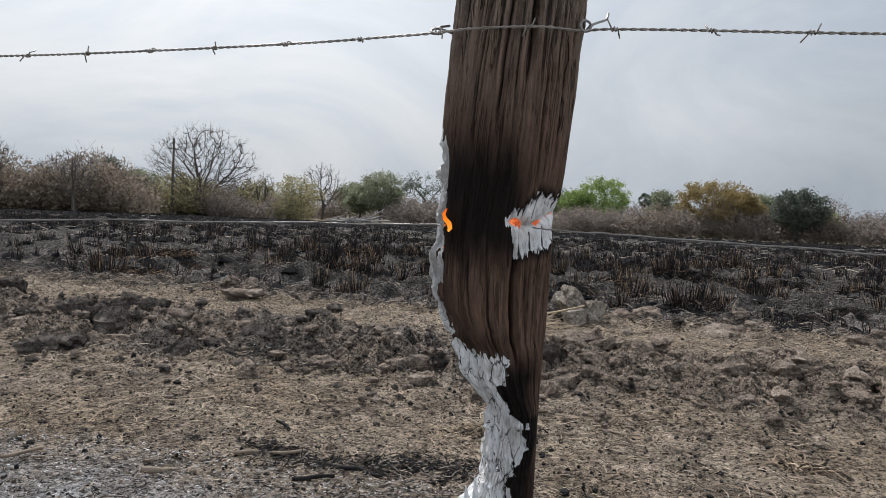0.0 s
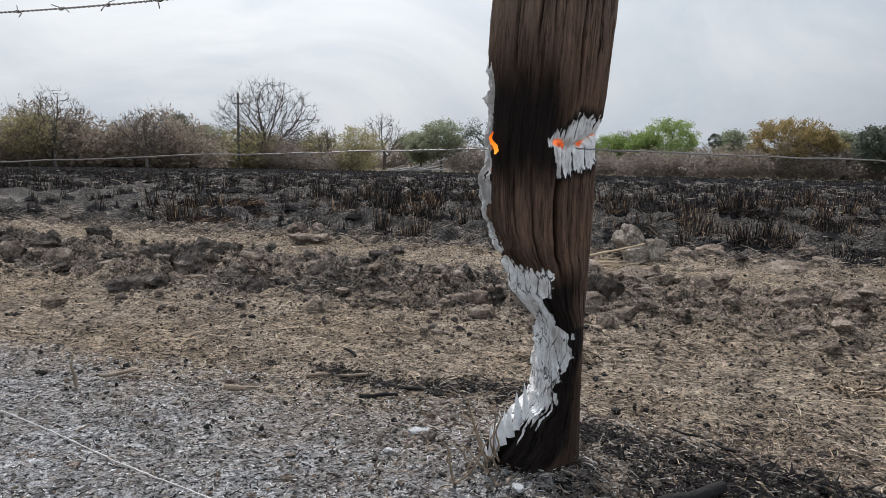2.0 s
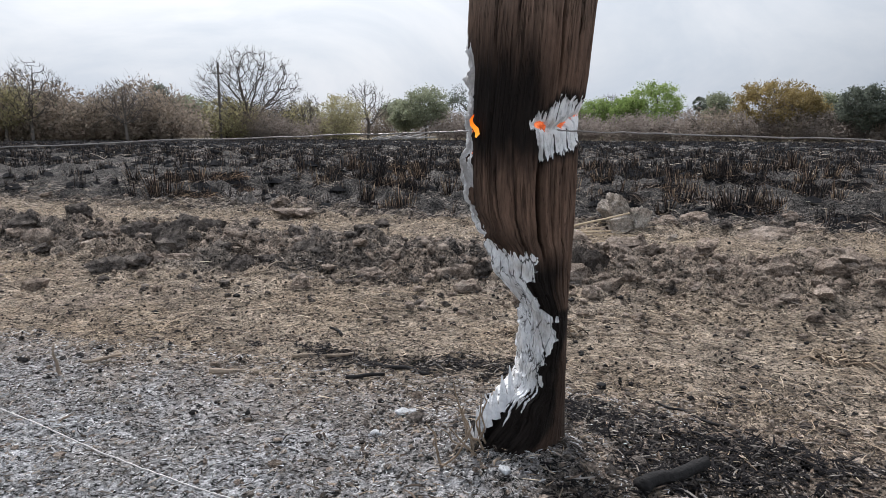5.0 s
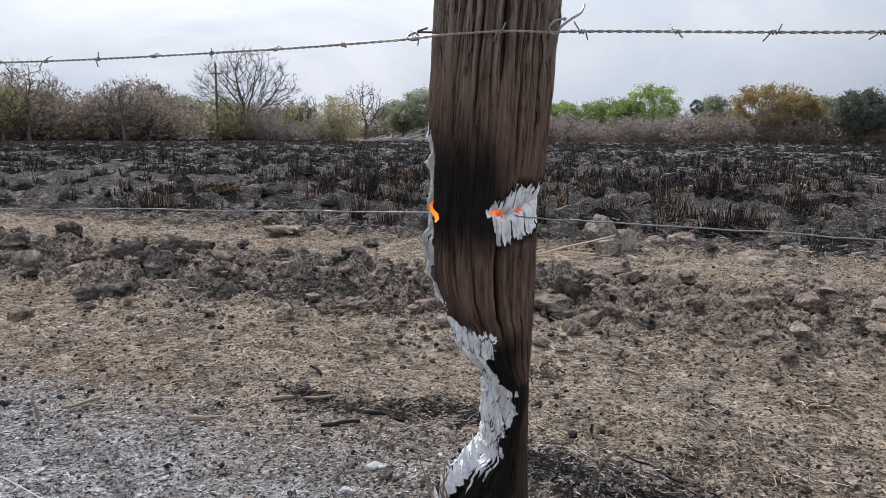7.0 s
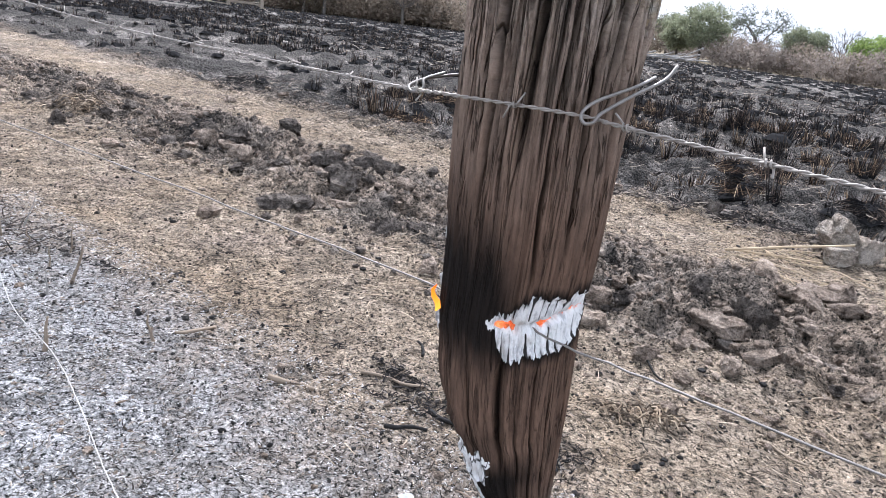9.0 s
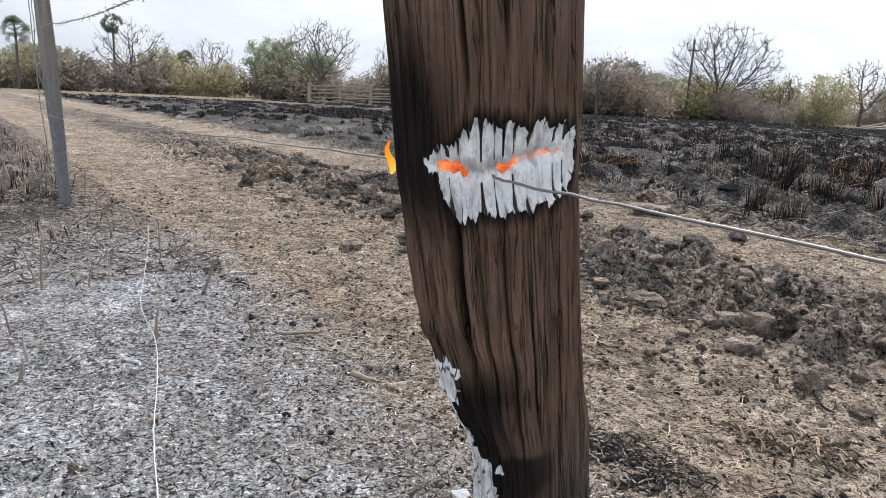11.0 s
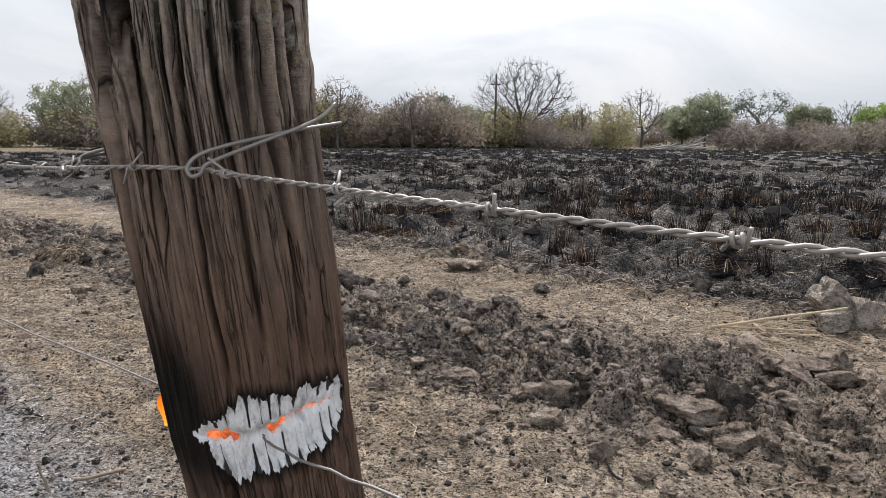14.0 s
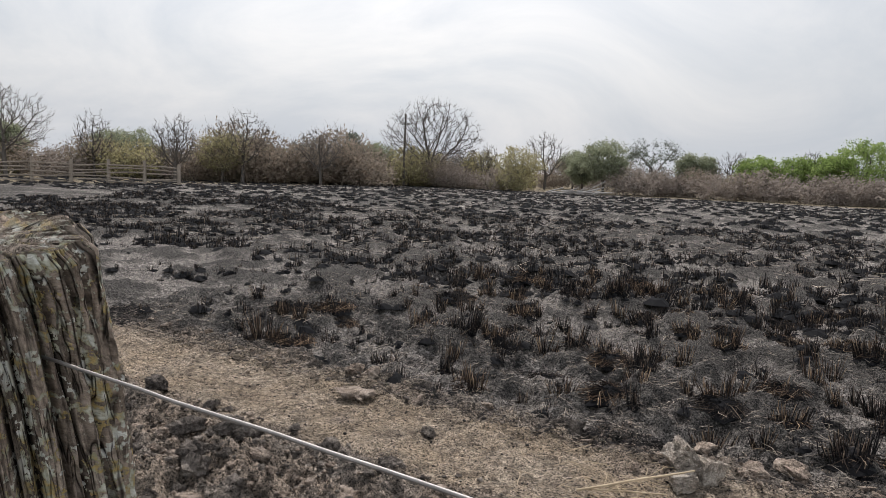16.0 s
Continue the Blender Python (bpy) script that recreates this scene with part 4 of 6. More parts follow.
def wire(name, pts, radius, material, label, n=14, wave=0.0, seed=0):
    path = smooth_path(pts, n)
    rnd = random.Random(seed)
    path = [q + Vector((0, rnd.uniform(-wave, wave), rnd.uniform(-wave, wave))) for q in path]
    b = Build()
    b.tube(path, radius, 6)
    ob = new(name, b.mesh(name, material, True))
    return tagged(ob, label, "wire")


wire("low_wire", [(-12.5, 3.05, 0.50), (-9.1, 2.22, 0.50), (-3.59, 0.862, 0.487), (-1.7, 0.39, 0.548), (-0.7, 0.13, 0.588), (-0.2, 0.005, 0.604), (-0.05, -0.045, 0.609), (0.01, -0.055, 0.610), (0.06, -0.075, 0.607), (0.3, -0.11, 0.600),
                  (0.7, -0.19, 0.587), (1.6, -0.38, 0.565), (4.2, -0.90, 0.50), (9.0, -1.9, 0.45)], 0.0013, M_WIRE, "plain steel fence wire running through the glowing post", 10, 0.0012, 3)
wire("middle_wire", [(0.045, -0.095, 1.170), (0.075, -0.106, 1.176), (0.22, -0.142, 1.195), (0.33, -0.168, 1.198), (0.55, -0.223, 1.177), (1.2, -0.39, 1.11), (4.2, -1.05, 1.02), (9.0, -2.1, 1.0)], 0.0016, M_WIRE, "plain steel fence wire leaving the post", 10, 0.0008, 4)
wire("middle_wire", [(-0.09, -0.105, 1.16), (-1.2, 0.2, 1.13), (-3.59, 0.862, 1.20), (-5.69, 1.24, 1.12), (-8.92, 1.91, 1.1), (-12.5, 2.75, 1.1)], 0.0022, M_WIRE, "plain steel fence wire between the posts", 12, 0.001, 5)
wire("top_wire", [(0.05, -0.155, 1.440), (0.085, -0.165, 1.440), (0.5, -0.225, 1.414), (1.0, -0.33, 1.392), (2.0, -0.535, 1.351), (4.0, -0.95, 1.28), (9.0, -2.0, 1.3)], 0.0016, M_WIRE, "plain steel top fence wire", 10, 0.0008, 6)
wire("top_wire", [(-0.085, -0.155, 1.445), (-1.2, 0.17, 1.43), (-3.59, 0.862, 1.47), (-4.4, 0.98, 1.43), (-5.69, 1.24, 1.32), (-7.74, 1.69, 1.26), (-8.92, 1.91, 1.22), (-12.5, 2.75, 1.4), (-20, 4.6, 1.35)], 0.0022, M_WIRE, "plain steel top fence wire", 10, 0.001, 7)
wire("fallen_wire", [(-2.45, 0.74, 0.05), (-2.34, 0.75, 0.10), (-2.22, 0.71, 0.11), (-2.10, 0.645, 0.06), (-1.80, 0.48, 0.035), (-1.52, 0.335, 0.035), (-1.22, 0.225, 0.045), (-1.0, 0.12, 0.045), (-0.76, -0.01, 0.04), (-0.52, -0.12, 0.035), (-0.37, -0.165, 0.03), (-0.1, -0.30, 0.02), (0.2, -0.6, 0.02)], 0.0013, M_WIRE_PALE, "pale scorched wire fallen across the ash", 14, 0.0008, 8)
wire("dropper_wire", [(-4.40, 1.10, 1.42), (-4.39, 1.09, 1.2), (-4.37, 1.09, 0.95), (-4.36, 1.10, 0.55), (-4.33, 1.11, 0.26)], 0.003, M_WIRE, "twisted steel dropper hanging from the wires", 8, 0.002, 9)
wire("tie_wire", [(-3.62, 0.845, 1.22), (-3.63, 0.840, 1.04), (-3.60, 0.835, 0.94), (-3.62, 0.835, 0.84), (-3.64, 0.835, 0.80), (-3.59, 0.845, 0.66), (-3.57, 0.865, 0.53)], 0.0022, M_WIRE, "loose tie wire on the grey post", 8, 0.002, 10)
wire("tie_wire", [(-3.86, 0.765, 1.46), (-3.71, 0.835, 1.40), (-3.62, 0.855, 1.31), (-3.59, 0.855, 1.30)], 0.0022, M_WIRE, "loose tie wire on the grey post", 8, 0.001, 11)


def barbed_wire():
    """Two strands twisted together, with a barb every 12 cm."""
    line = smooth_path([(-12.5, 2.95, 0.83), (-8.0, 1.90, 0.86), (-5.5, 1.33, 0.90), (-3.59, 0.862, 0.93), (-2.8, 0.665, 0.905), (-2.0, 0.455, 0.882), (-1.35, 0.255, 0.864), (-0.85, 0.10, 0.853), (-0.4, -0.035, 0.857), (-0.16, -0.12, 0.862), (-0.085, -0.148, 0.866), (0.0, -0.161, 0.869),
                        (0.06, -0.155, 0.868), (0.12, -0.18, 0.866), (0.5, -0.27, 0.853), (1.2, -0.43, 0.842), (4.0, -1.08, 0.775), (8.5, -2.1, 0.75)], 40)
    dist, walked = [0.0], 0.0
    for p, q in zip(line, line[1:]):
        dist.append(dist[-1] + (q - p).length)
    d = np.array(dist)
    arr = np.array([tuple(p) for p in line])
    total = d[-1]

    def at(s):
        return Vector([float(np.interp(s, d, arr[:, k])) for k in range(3)])

    ob = empty("barbed_wire", pose(0, 0, 0), "rusty two-strand barbed wire tied across the post", "barbed wire")
    start = total - 13.2
    for phase in (0.0, math.pi):
        b, pts, s = Build(), [], 0.0
        while s < total:
            p, t = at(s), (at(min(s + 0.01, total)) - at(max(s - 0.01, 0))).normalized()
            side = t.cross(Vector((0, 0, 1))).normalized()
            up = side.cross(t)
            ang = 2 * math.pi * s / 0.024 + phase
            pts.append(p + (side * math.cos(ang) + up * math.sin(ang)) * 0.0011)
            s += 0.004 if s > start + 3 else 0.012
        b.tube(pts, 0.00105, 5)
        part("strand", b.mesh("strand", M_WIRE_RUST, True), ob)
    b = Build()
    coil = [(0.0035 * math.sin(0.001) + 0.0045 * (t / 14 - 0.5) * 2, 0.0032 * math.cos(2 * math.pi * t / 7), 0.0032 * math.sin(2 * math.pi * t / 7)) for t in range(15)]
    b.tube([(-0.010, 0.006, 0.015), (-0.0055, 0.0036, 0.004), *coil, (0.0055, 0.0036, -0.004), (0.009, -0.006, -0.013)], 0.0012, 5)
    barb = b.mesh("barb", M_WIRE_RUST, True)
    rnd, s = random.Random(5), 0.06
    while s < total - 0.1:
        if s > start - 3.0:
            p, t = at(s), (at(s + 0.01) - at(s - 0.01)).normalized()
            q = t.to_track_quat("X", "Z").to_matrix().to_4x4()
            part("barb", barb, ob, at=Matrix.Translation(p) @ q @ pose(0, 0, 0, rnd.uniform(0, 360), 0, 0) @ Matrix.Diagonal((0.85, 0.85, 0.85, 1)))
        s += 0.112 + rnd.uniform(-0.01, 0.01)
    # the tie: through the post, hooked over the barbed wire on both sides
    for pts, name in (([(-0.095, -0.02, 0.885), (-0.112, -0.07, 0.880), (-0.130, -0.110, 0.874), (-0.140, -0.128, 0.866), (-0.133, -0.134, 0.861), (-0.125, -0.126, 0.866), (-0.128, -0.118, 0.874), (-0.115, -0.098, 0.882)], "tie_hook"),
                      ([(0.088, -0.02, 0.905), (0.082, -0.085, 0.897), (0.060, -0.150, 0.883), (0.052, -0.166, 0.872), (0.056, -0.168, 0.864), (0.064, -0.166, 0.866), (0.068, -0.160, 0.874), (0.085, -0.118, 0.890), (0.105, -0.080, 0.906), (0.112, -0.062, 0.920)], "tie_hook")):
        b = Build()
        b.tube(smooth_path(pts, 6), 0.0017, 6)
        part(name, b.mesh(name, M_WIRE, True), ob, "thick bent tie wire hooked round the barbed wire")


barbed_wire()


# ---- earth clods and stones ----
def clod_mesh(name, material, seed, detail=3, rough=0.3, flat=0.7):
    """An angular broken block with a crumbling surface."""
    bm = bmesh.new()
    bmesh.ops.create_icosphere(bm, subdivisions=detail, radius=1.0)
    p = np.array([tuple(v.co) for v in bm.verts])
    rng = np.random.default_rng(abs(seed) + 5)
    r = np.full(len(p), 1.25)
    for _ in range(13):
        n = rng.normal(size=3)
        n /= np.linalg.norm(n)
        r = np.minimum(r, rng.uniform(0.62, 1.0) / np.maximum(p @ n, 0.04))
    k = fbm(p[:, 0] * 2.2 + 7 * seed, p[:, 1] * 2.2, p[:, 2] * 2.2, 4, 91 + seed, 0.6)
    k2 = fbm(p[:, 0] * 5.5, p[:, 1] * 5.5 + seed, p[:, 2] * 5.5, 3, 94, 0.6)
    r = r * (1 + rough * 2.2 * (k - 0.5) + 0.5 * (k2 - 0.5) - 0.35 * np.abs(vnoise(p[:, 0] * 3.5, p[:, 1] * 3.5 + seed, p[:, 2] * 3.5, 92) - 0.5))
    r = r + 0.09 * (vnoise(p[:, 0] * 8, p[:, 1] * 8 + seed, p[:, 2] * 8, 93) - 0.5)
    q = p * r[:, None]
    q[:, 2] = np.maximum(q[:, 2] * flat, -0.35)
    for v, c in zip(bm.verts, q):
        v.co = c
    me = bpy.data.meshes.new(name)
    bm.to_mesh(me)
    bm.free()
    me.materials.append(material)
    return me


CLODS = [clod_mesh("earth_clod", M_CLOD, i, 3, 0.35, (0.62, 0.75, 0.9)[i % 3]) for i in range(9)]
PALE = [clod_mesh("pale_clod", M_CLOD_PALE, 20 + i, 3, 0.38, 0.8) for i in range(3)]
DARK = [clod_mesh("dark_clod", M_CLOD_DARK, 30 + i, 3, 0.35, 0.85) for i in range(3)]


def place_clod(me, x, y, size, label, name="earth_clod", squash=(1, 1, 1), turn=0.0, tilt=0.0, sink=0.18, group="clods of the ridge"):
    ob = new(name, me)
    ob.matrix_basis = pose(x, y, hz(x, y) + size * squash[2] * (0.35 - sink), tilt, tilt * 0.6, turn) @ Matrix.Diagonal((size * squash[0], size * squash[1], size * squash[2], 1))
    return tagged(ob, label, "earth clod", group)


def block_mesh(name, material, seed, skew):
    """A broken clay block: flat faces, chipped edges."""
    g = np.random.default_rng(seed)
    bm = bmesh.new()
    bmesh.ops.create_cube(bm, size=2.0)
    for v in bm.verts:
        v.co = Vector((v.co.x + g.uniform(-0.28, 0.28) + skew * v.co.z, v.co.y + g.uniform(-0.28, 0.28), v.co.z + g.uniform(-0.3, 0.3)))
    bmesh.ops.bevel(bm, geom=bm.edges[:], offset=0.14, segments=1, affect="EDGES")
    bmesh.ops.subdivide_edges(bm, edges=bm.edges[:], cuts=7, use_grid_fill=True)
    bm.normal_update()
    p = np.array([tuple(v.co) for v in bm.verts])
    k = fbm(p[:, 0] * 2.2 + seed, p[:, 1] * 2.2, p[:, 2] * 2.2, 4, seed, 0.6) - 0.5
    k2 = np.abs(fbm(p[:, 0] * 5, p[:, 1] * 5, p[:, 2] * 5 + seed, 2, seed + 1) - 0.5)
    for v, a, b in zip(bm.verts, k, k2):
        v.co = v.co + v.normal * float(0.62 * a - 0.5 * b)
    me = bpy.data.meshes.new(name)
    bm.to_mesh(me)
    bm.free()
    me.materials.append(material)
    return me


def place_block(x, y, size, label, seed, skew, rx, ry, rz):
    ob = new("clay_block", block_mesh("clay_block", M_CLOD_PALE, seed, skew))
    ob.matrix_basis = pose(x, y, hz(x, y) + 0.95 * size[2], rx, ry, rz) @ Matrix.Diagonal((*size, 1))
    return tagged(ob, label, "clay block", "pale clay blocks")


# the ones that stand out
place_block(0.74, 3.18, (0.06, 0.075, 0.10), "leaning pale clay slab beside loose straw", 3, 0.1, 6, -48, 20)
place_block(0.87, 3.16, (0.062, 0.052, 0.075), "grey-brown clay block leaning on its neighbour", 5, 0.1, -6, 18, 40)
place_block(0.74, 3.03, (0.066, 0.05, 0.046), "pale clay block at the straw's end", 9, -0.1, 4, -8, 10)
place_clod(CLODS[0], 0.58, 2.24, 0.090, "flat cracked slab of dry earth", "earth_slab", (1.2, 0.8, 0.5), 20, 6)
place_clod(DARK[0], -1.19, 2.78, 0.072, "dark pointed clod on the ridge", "earth_clod", (1, 0.8, 1.0), 40, 10)
place_clod(DARK[1], -2.20, 3.05, 0.065, "dark clod beside the bare track", "earth_clod", (1, 0.9, 1.0), 0, 8)
place_clod(DARK[2], -2.05, 3.02, 0.061, "dark clod beside the bare track", "earth_clod", (1.1, 0.8, 0.8), 60, 8)
place_clod(CLODS[3], -1.44, 3.66, 0.115, "broad brown clod at the field's edge", "earth_clod", (1.2, 0.9, 0.75), 15, 0)
place_clod(CLODS[4], 0.26, 1.66, 0.080, "large crumbling earth clod beside the straw track", "earth_clod", (1.2, 0.8, 0.7), 10, 4)
place_clod(DARK[0], -0.40, 2.30, 0.080, "sooty earth clod on the ridge", "earth_clod", (1.1, 0.9, 0.8), 100, 6)
place_clod(DARK[1], -2.68, 2.56, 0.085, "scorched dark clod on the ridge", "earth_clod", (1.1, 0.9, 0.8), 30, 0)
place_clod(DARK[2], -2.95, 2.62, 0.08, "scorched dark clod on the ridge", "earth_clod", (1, 1, 0.8), 110, 0)
place_clod(PALE[1], 1.01, 2.85, 0.035, "small pale stone on the trampled earth", "pebble", (1, 0.8, 0.8), 110, 0)
place_clod(CLODS[1], 1.58, 2.92, 0.13, "broad dry clod with a pale crust", "earth_clod", (1.3, 0.8, 0.7), 20, 0)
place_clod(CLODS[7], 1.55, 2.0, 0.108, "squat brown clod of dry earth", "earth_clod", (1.2, 0.9, 0.7), 60, 0)

import itertools


def picked(seed, s0, s1, v0, v1, weight, tries=400000):
    """Places strewn where weight(x, y) is high."""
    g = np.random.default_rng(seed)
    s, v = g.uniform(s0, s1, tries), g.uniform(v0, v1, tries)
    x, y = U[0] * s + N[0] * v, 0.05 + U[1] * s + N[1] * v
    keep = g.random(tries) < weight(x, y)
    return itertools.cycle(list(zip(x[keep].tolist(), y[keep].tolist())))


BLACKENED = picked(1, -3.2, 6.0, -0.5, 3.9, lambda x, y: sstep(0.30, 0.62, charred(x, y)))
STRAWY = picked(2, -3.2, 6.0, -0.3, 3.7, lambda x, y: zones(x, y)[1] * sstep(0.5, 0.2, charred(x, y)))
rnd = random.Random(11)
CLOD_LABEL = {0: "crumbly brown clod of dry earth", 1: "rounded brown clod of dry earth", 2: "angular brown clod of dry earth"}
made, spots = 0, []
while made < 298:
    s, v = rnd.uniform(-2.9, 5.2), rnd.gauss(1.85, 0.36)
    if rnd.random() < 0.30:
        s, v = rnd.uniform(-3.0, 0.4), rnd.uniform(1.35, 3.4)
    if rnd.random() < 0.14:
        v = rnd.gauss(3.5, 0.14)
    if not 1.15 < v < 3.8 or (2.45 < v < 3.3 and rnd.random() < 0.88):
        continue
    size = min(0.030 * math.exp(abs(rnd.gauss(0, 0.68))), 0.088)
    x, y = spot(s, v)
    if any((x - a) ** 2 + (y - b) ** 2 < (0.72 * (size + c)) ** 2 for a, b, c in spots):
        continue
    spots.append((x, y, size))
    i = rnd.randrange(9)
    sooty = rnd.random() < (0.62 if s > 0.6 else 0.38 if s > -0.3 else 0.10)
    place_clod(DARK[i % 3] if sooty else CLODS[i], x, y, size, "scorched dark clod of earth" if sooty else CLOD_LABEL[i % 3], "earth_clod", (rnd.uniform(0.8, 1.3), rnd.uniform(0.7, 1.1), rnd.uniform(0.65, 1.05)), rnd.uniform(0, 360), rnd.uniform(-25, 25))
    made += 1


def scatter_lumps(name, label, count, region, sizes, material, seed, category="soil"):
    """Small crumbs, joined into one mesh."""
    bm = bmesh.new()
    bmesh.ops.create_icosphere(bm, subdivisions=1, radius=1.0)
    base = np.array([tuple(v.co) for v in bm.verts])
    tri = np.array([[v.index for v in f.verts] for f in bm.faces])
    bm.free()
    r, rng = random.Random(seed), np.random.default_rng(seed)
    xy = np.array([region(r) for _ in range(count)])
    z = height(xy[:, 0], xy[:, 1])
    V, F = [], []
    for n in range(count):
        size = min(sizes[0] * math.exp(abs(r.gauss(0, 0.55))), sizes[1])
        p = base * (0.75 + 0.5 * rng.random((len(base), 1))) * np.array([1, r.uniform(0.6, 1), r.uniform(0.5, 0.9)])
        c, s_ = math.cos(r.uniform(0, 6.3)), math.sin(r.uniform(0, 6.3))
        p = np.stack([p[:, 0] * c - p[:, 1] * s_, p[:, 0] * s_ + p[:, 1] * c, p[:, 2]], 1) * size
        V.append(p + np.array([xy[n, 0], xy[n, 1], z[n] + size * 0.3]))
        F.append(tri + n * len(base))
    me = bpy.data.meshes.new(name)
    me.from_pydata(np.concatenate(V).tolist(), [], np.concatenate(F).tolist())
    me.materials.append(material)
    return tagged(new(name, me), label, category, kind="stuff")


def ridge_region(r, reach):
    while True:
        s, v = r.uniform(-3.2 if reach < 1.5 else 0.5, reach), r.gauss(1.85, 0.40)
        if r.random() < 0.3 and reach < 1.5:
            s, v = r.uniform(-3.2, 0.5), r.uniform(1.0, 3.6)
        if r.random() < 0.15:
            v = r.gauss(3.5, 0.15)
        if 0.9 < v < 3.9 and not (2.45 < v < 3.25 and r.random() < 0.88):
            return spot(s, v)


scatter_lumps("soil_crumbs", "small crumbs of dry earth along the ridge", 3000, lambda r: ridge_region(r, 1.1), (0.007, 0.036), M_CLOD, 12)
scatter_lumps("soil_crumbs", "small crumbs of earth on the sooty part of the ridge", 1500, lambda r: ridge_region(r, 8.0), (0.009, 0.05), M_CLOD, 18)
scatter_lumps("scorched_crumbs", "dark scorched crumbs of earth", 2600, lambda r: ridge_region(r, 7.0), (0.007, 0.03), M_CLOD_DARK, 13)
scatter_lumps("soil_crumbs", "broken brown crumbs round the post's foot", 1300, lambda r: spot(r.gauss(-0.55, 0.45), r.uniform(-0.5, 0.5)), (0.004, 0.02), M_CLOD, 16)
scatter_lumps("scorched_crumbs", "sooty crumbs round the post's foot", 900, lambda r: spot(r.gauss(-0.5, 0.5), r.uniform(-0.5, 0.5)), (0.004, 0.022), M_CLOD_DARK, 17)
scatter_lumps("char_bits", "small bits of black char on the tracks", 5000, lambda r: spot(r.uniform(-3.0, 4.5), r.choice((r.uniform(0.0, 1.4), r.uniform(0.0, 1.4), r.uniform(2.4, 3.3)))), (0.003, 0.012), M_CHARSTICK, 15, "litter")
scatter_lumps("soil_crumbs", "small loose crumbs on the near ground", 1500, lambda r: spot(r.uniform(-1.8, 2.6), r.uniform(-0.5, 1.3)), (0.003, 0.013), M_CLOD, 14)


# ---- litter ----
def scatter_strands(name, label, count, region, length, width, material, seed, lift=0.004, curl=0.25, category="litter", rise=0.10):
    """Thin lying stalks, joined into one mesh."""
    r, g = random.Random(seed), np.random.default_rng(seed)
    xy = np.array([region(r) for _ in range(count)])
    z = height(xy[:, 0], xy[:, 1]) + lift
    ln, w = g.uniform(*length, count) * g.uniform(0.5, 1.5, count), g.uniform(*width, count)
    a, bend, el = g.uniform(0, 6.283, count), g.uniform(-curl, curl, count), g.uniform(-0.3, 1.0, count) * rise
    dx, dy = np.cos(a), np.sin(a)
    rows = []
    for t, side, up, ww in ((-0.5, 0.0, 0.0, w), (0.0, bend * ln, np.abs(el) * 0.6 * ln, w), (0.5, 0.0, np.maximum(el, 0) * ln, w * 0.5)):
        px, py, pz = xy[:, 0] + dx * ln * t - dy * side, xy[:, 1] + dy * ln * t + dx * side, z + up
        rows += [np.stack([px - dy * ww / 2, py + dx * ww / 2, pz], 1), np.stack([px + dy * ww / 2, py - dx * ww / 2, pz], 1), np.stack([px, py, pz + ww * 0.6], 1)]
    V = np.stack(rows, 1).reshape(-1, 3)
    quad = np.array([(i + s, i + (s + 1) % 3, i + 3 + (s + 1) % 3, i + 3 + s) for i in (0, 3) for s in (1, 2)])
    F = (quad[None] + 9 * np.arange(count)[:, None, None]).reshape(-1, 4)
    me = bpy.data.meshes.new(name)
    me.vertices.add(len(V))
    me.vertices.foreach_set("co", V.astype(np.float32).ravel())
    me.loops.add(F.size)
    me.loops.foreach_set("vertex_index", F.astype(np.int32).ravel())
    me.polygons.add(len(F))
    me.polygons.foreach_set("loop_start", np.arange(0, F.size, 4, dtype=np.int32))
    me.update(calc_edges=True)
    me.materials.append(material)
    return tagged(new(name, me), label, category, kind="stuff")


def track_region(r):
    while True:
        s, v = r.uniform(-3.0, 5.5), (r.gauss(0.85, 0.38) if r.random() < 0.62 else r.gauss(2.85, 0.35))
        if 0.1 < v < 3.6:
            return spot(s, v)


def ash_region(r):
    s, v = r.uniform(-0.3, 2.8), r.uniform(-0.9, 0.45)
    return spot(s, v)


scatter_strands("straw_litter", "dry tan straw strewn over the tracks", 34000, lambda r: next(STRAWY), (0.010, 0.045), (0.0008, 0.0022), M_STRAW, 21, 0.005, 0.12, "litter", 0.3)
scatter_strands("straw_litter", "broken dry stalks on the trampled ground", 500, track_region, (0.05, 0.14), (0.0015, 0.0035), M_STRAW, 22, 0.008)
scatter_strands("charred_litter", "charred and grey stalk litter", 22000, lambda r: spot(r.uniform(-3.2, 6.0), r.uniform(0.4, 3.7)), (0.008, 0.03), (0.001, 0.003), M_CHARLIT, 23, 0.006, 0.1, "litter", 0.3)
scatter_strands("near_litter", "mixed scorched litter round the post", 3500, lambda r: spot(r.uniform(-1.7, 0.35), r.uniform(-0.35, 0.7)), (0.008, 0.03), (0.0007, 0.002), M_STRAW, 24, 0.005, 0.08, "litter", 0.3)
scatter_strands("near_litter", "charred scraps strewn round the post", 12000, lambda r: spot(r.uniform(-1.7, 1.6), r.uniform(-0.4, 0.7)), (0.006, 0.02), (0.001, 0.0032), M_CHARLIT, 27, 0.005, 0.1, "litter", 0.3)
scatter_strands("wood_chips", "brown bark and wood chips round the post", 1200, lambda r: spot(r.gauss(-0.45, 0.5), r.uniform(-0.35, 0.45)), (0.008, 0.028), (0.0025, 0.006), M_CHIP, 39, 0.004, 0.1, "litter", 0.4)
scatter_strands("ash_flakes", "pale ash flakes and burnt straw", 34000, ash_region, (0.003, 0.011), (0.0008, 0.0022), M_ASHLIT, 25, 0.003, 0.3, "litter", 0.3)
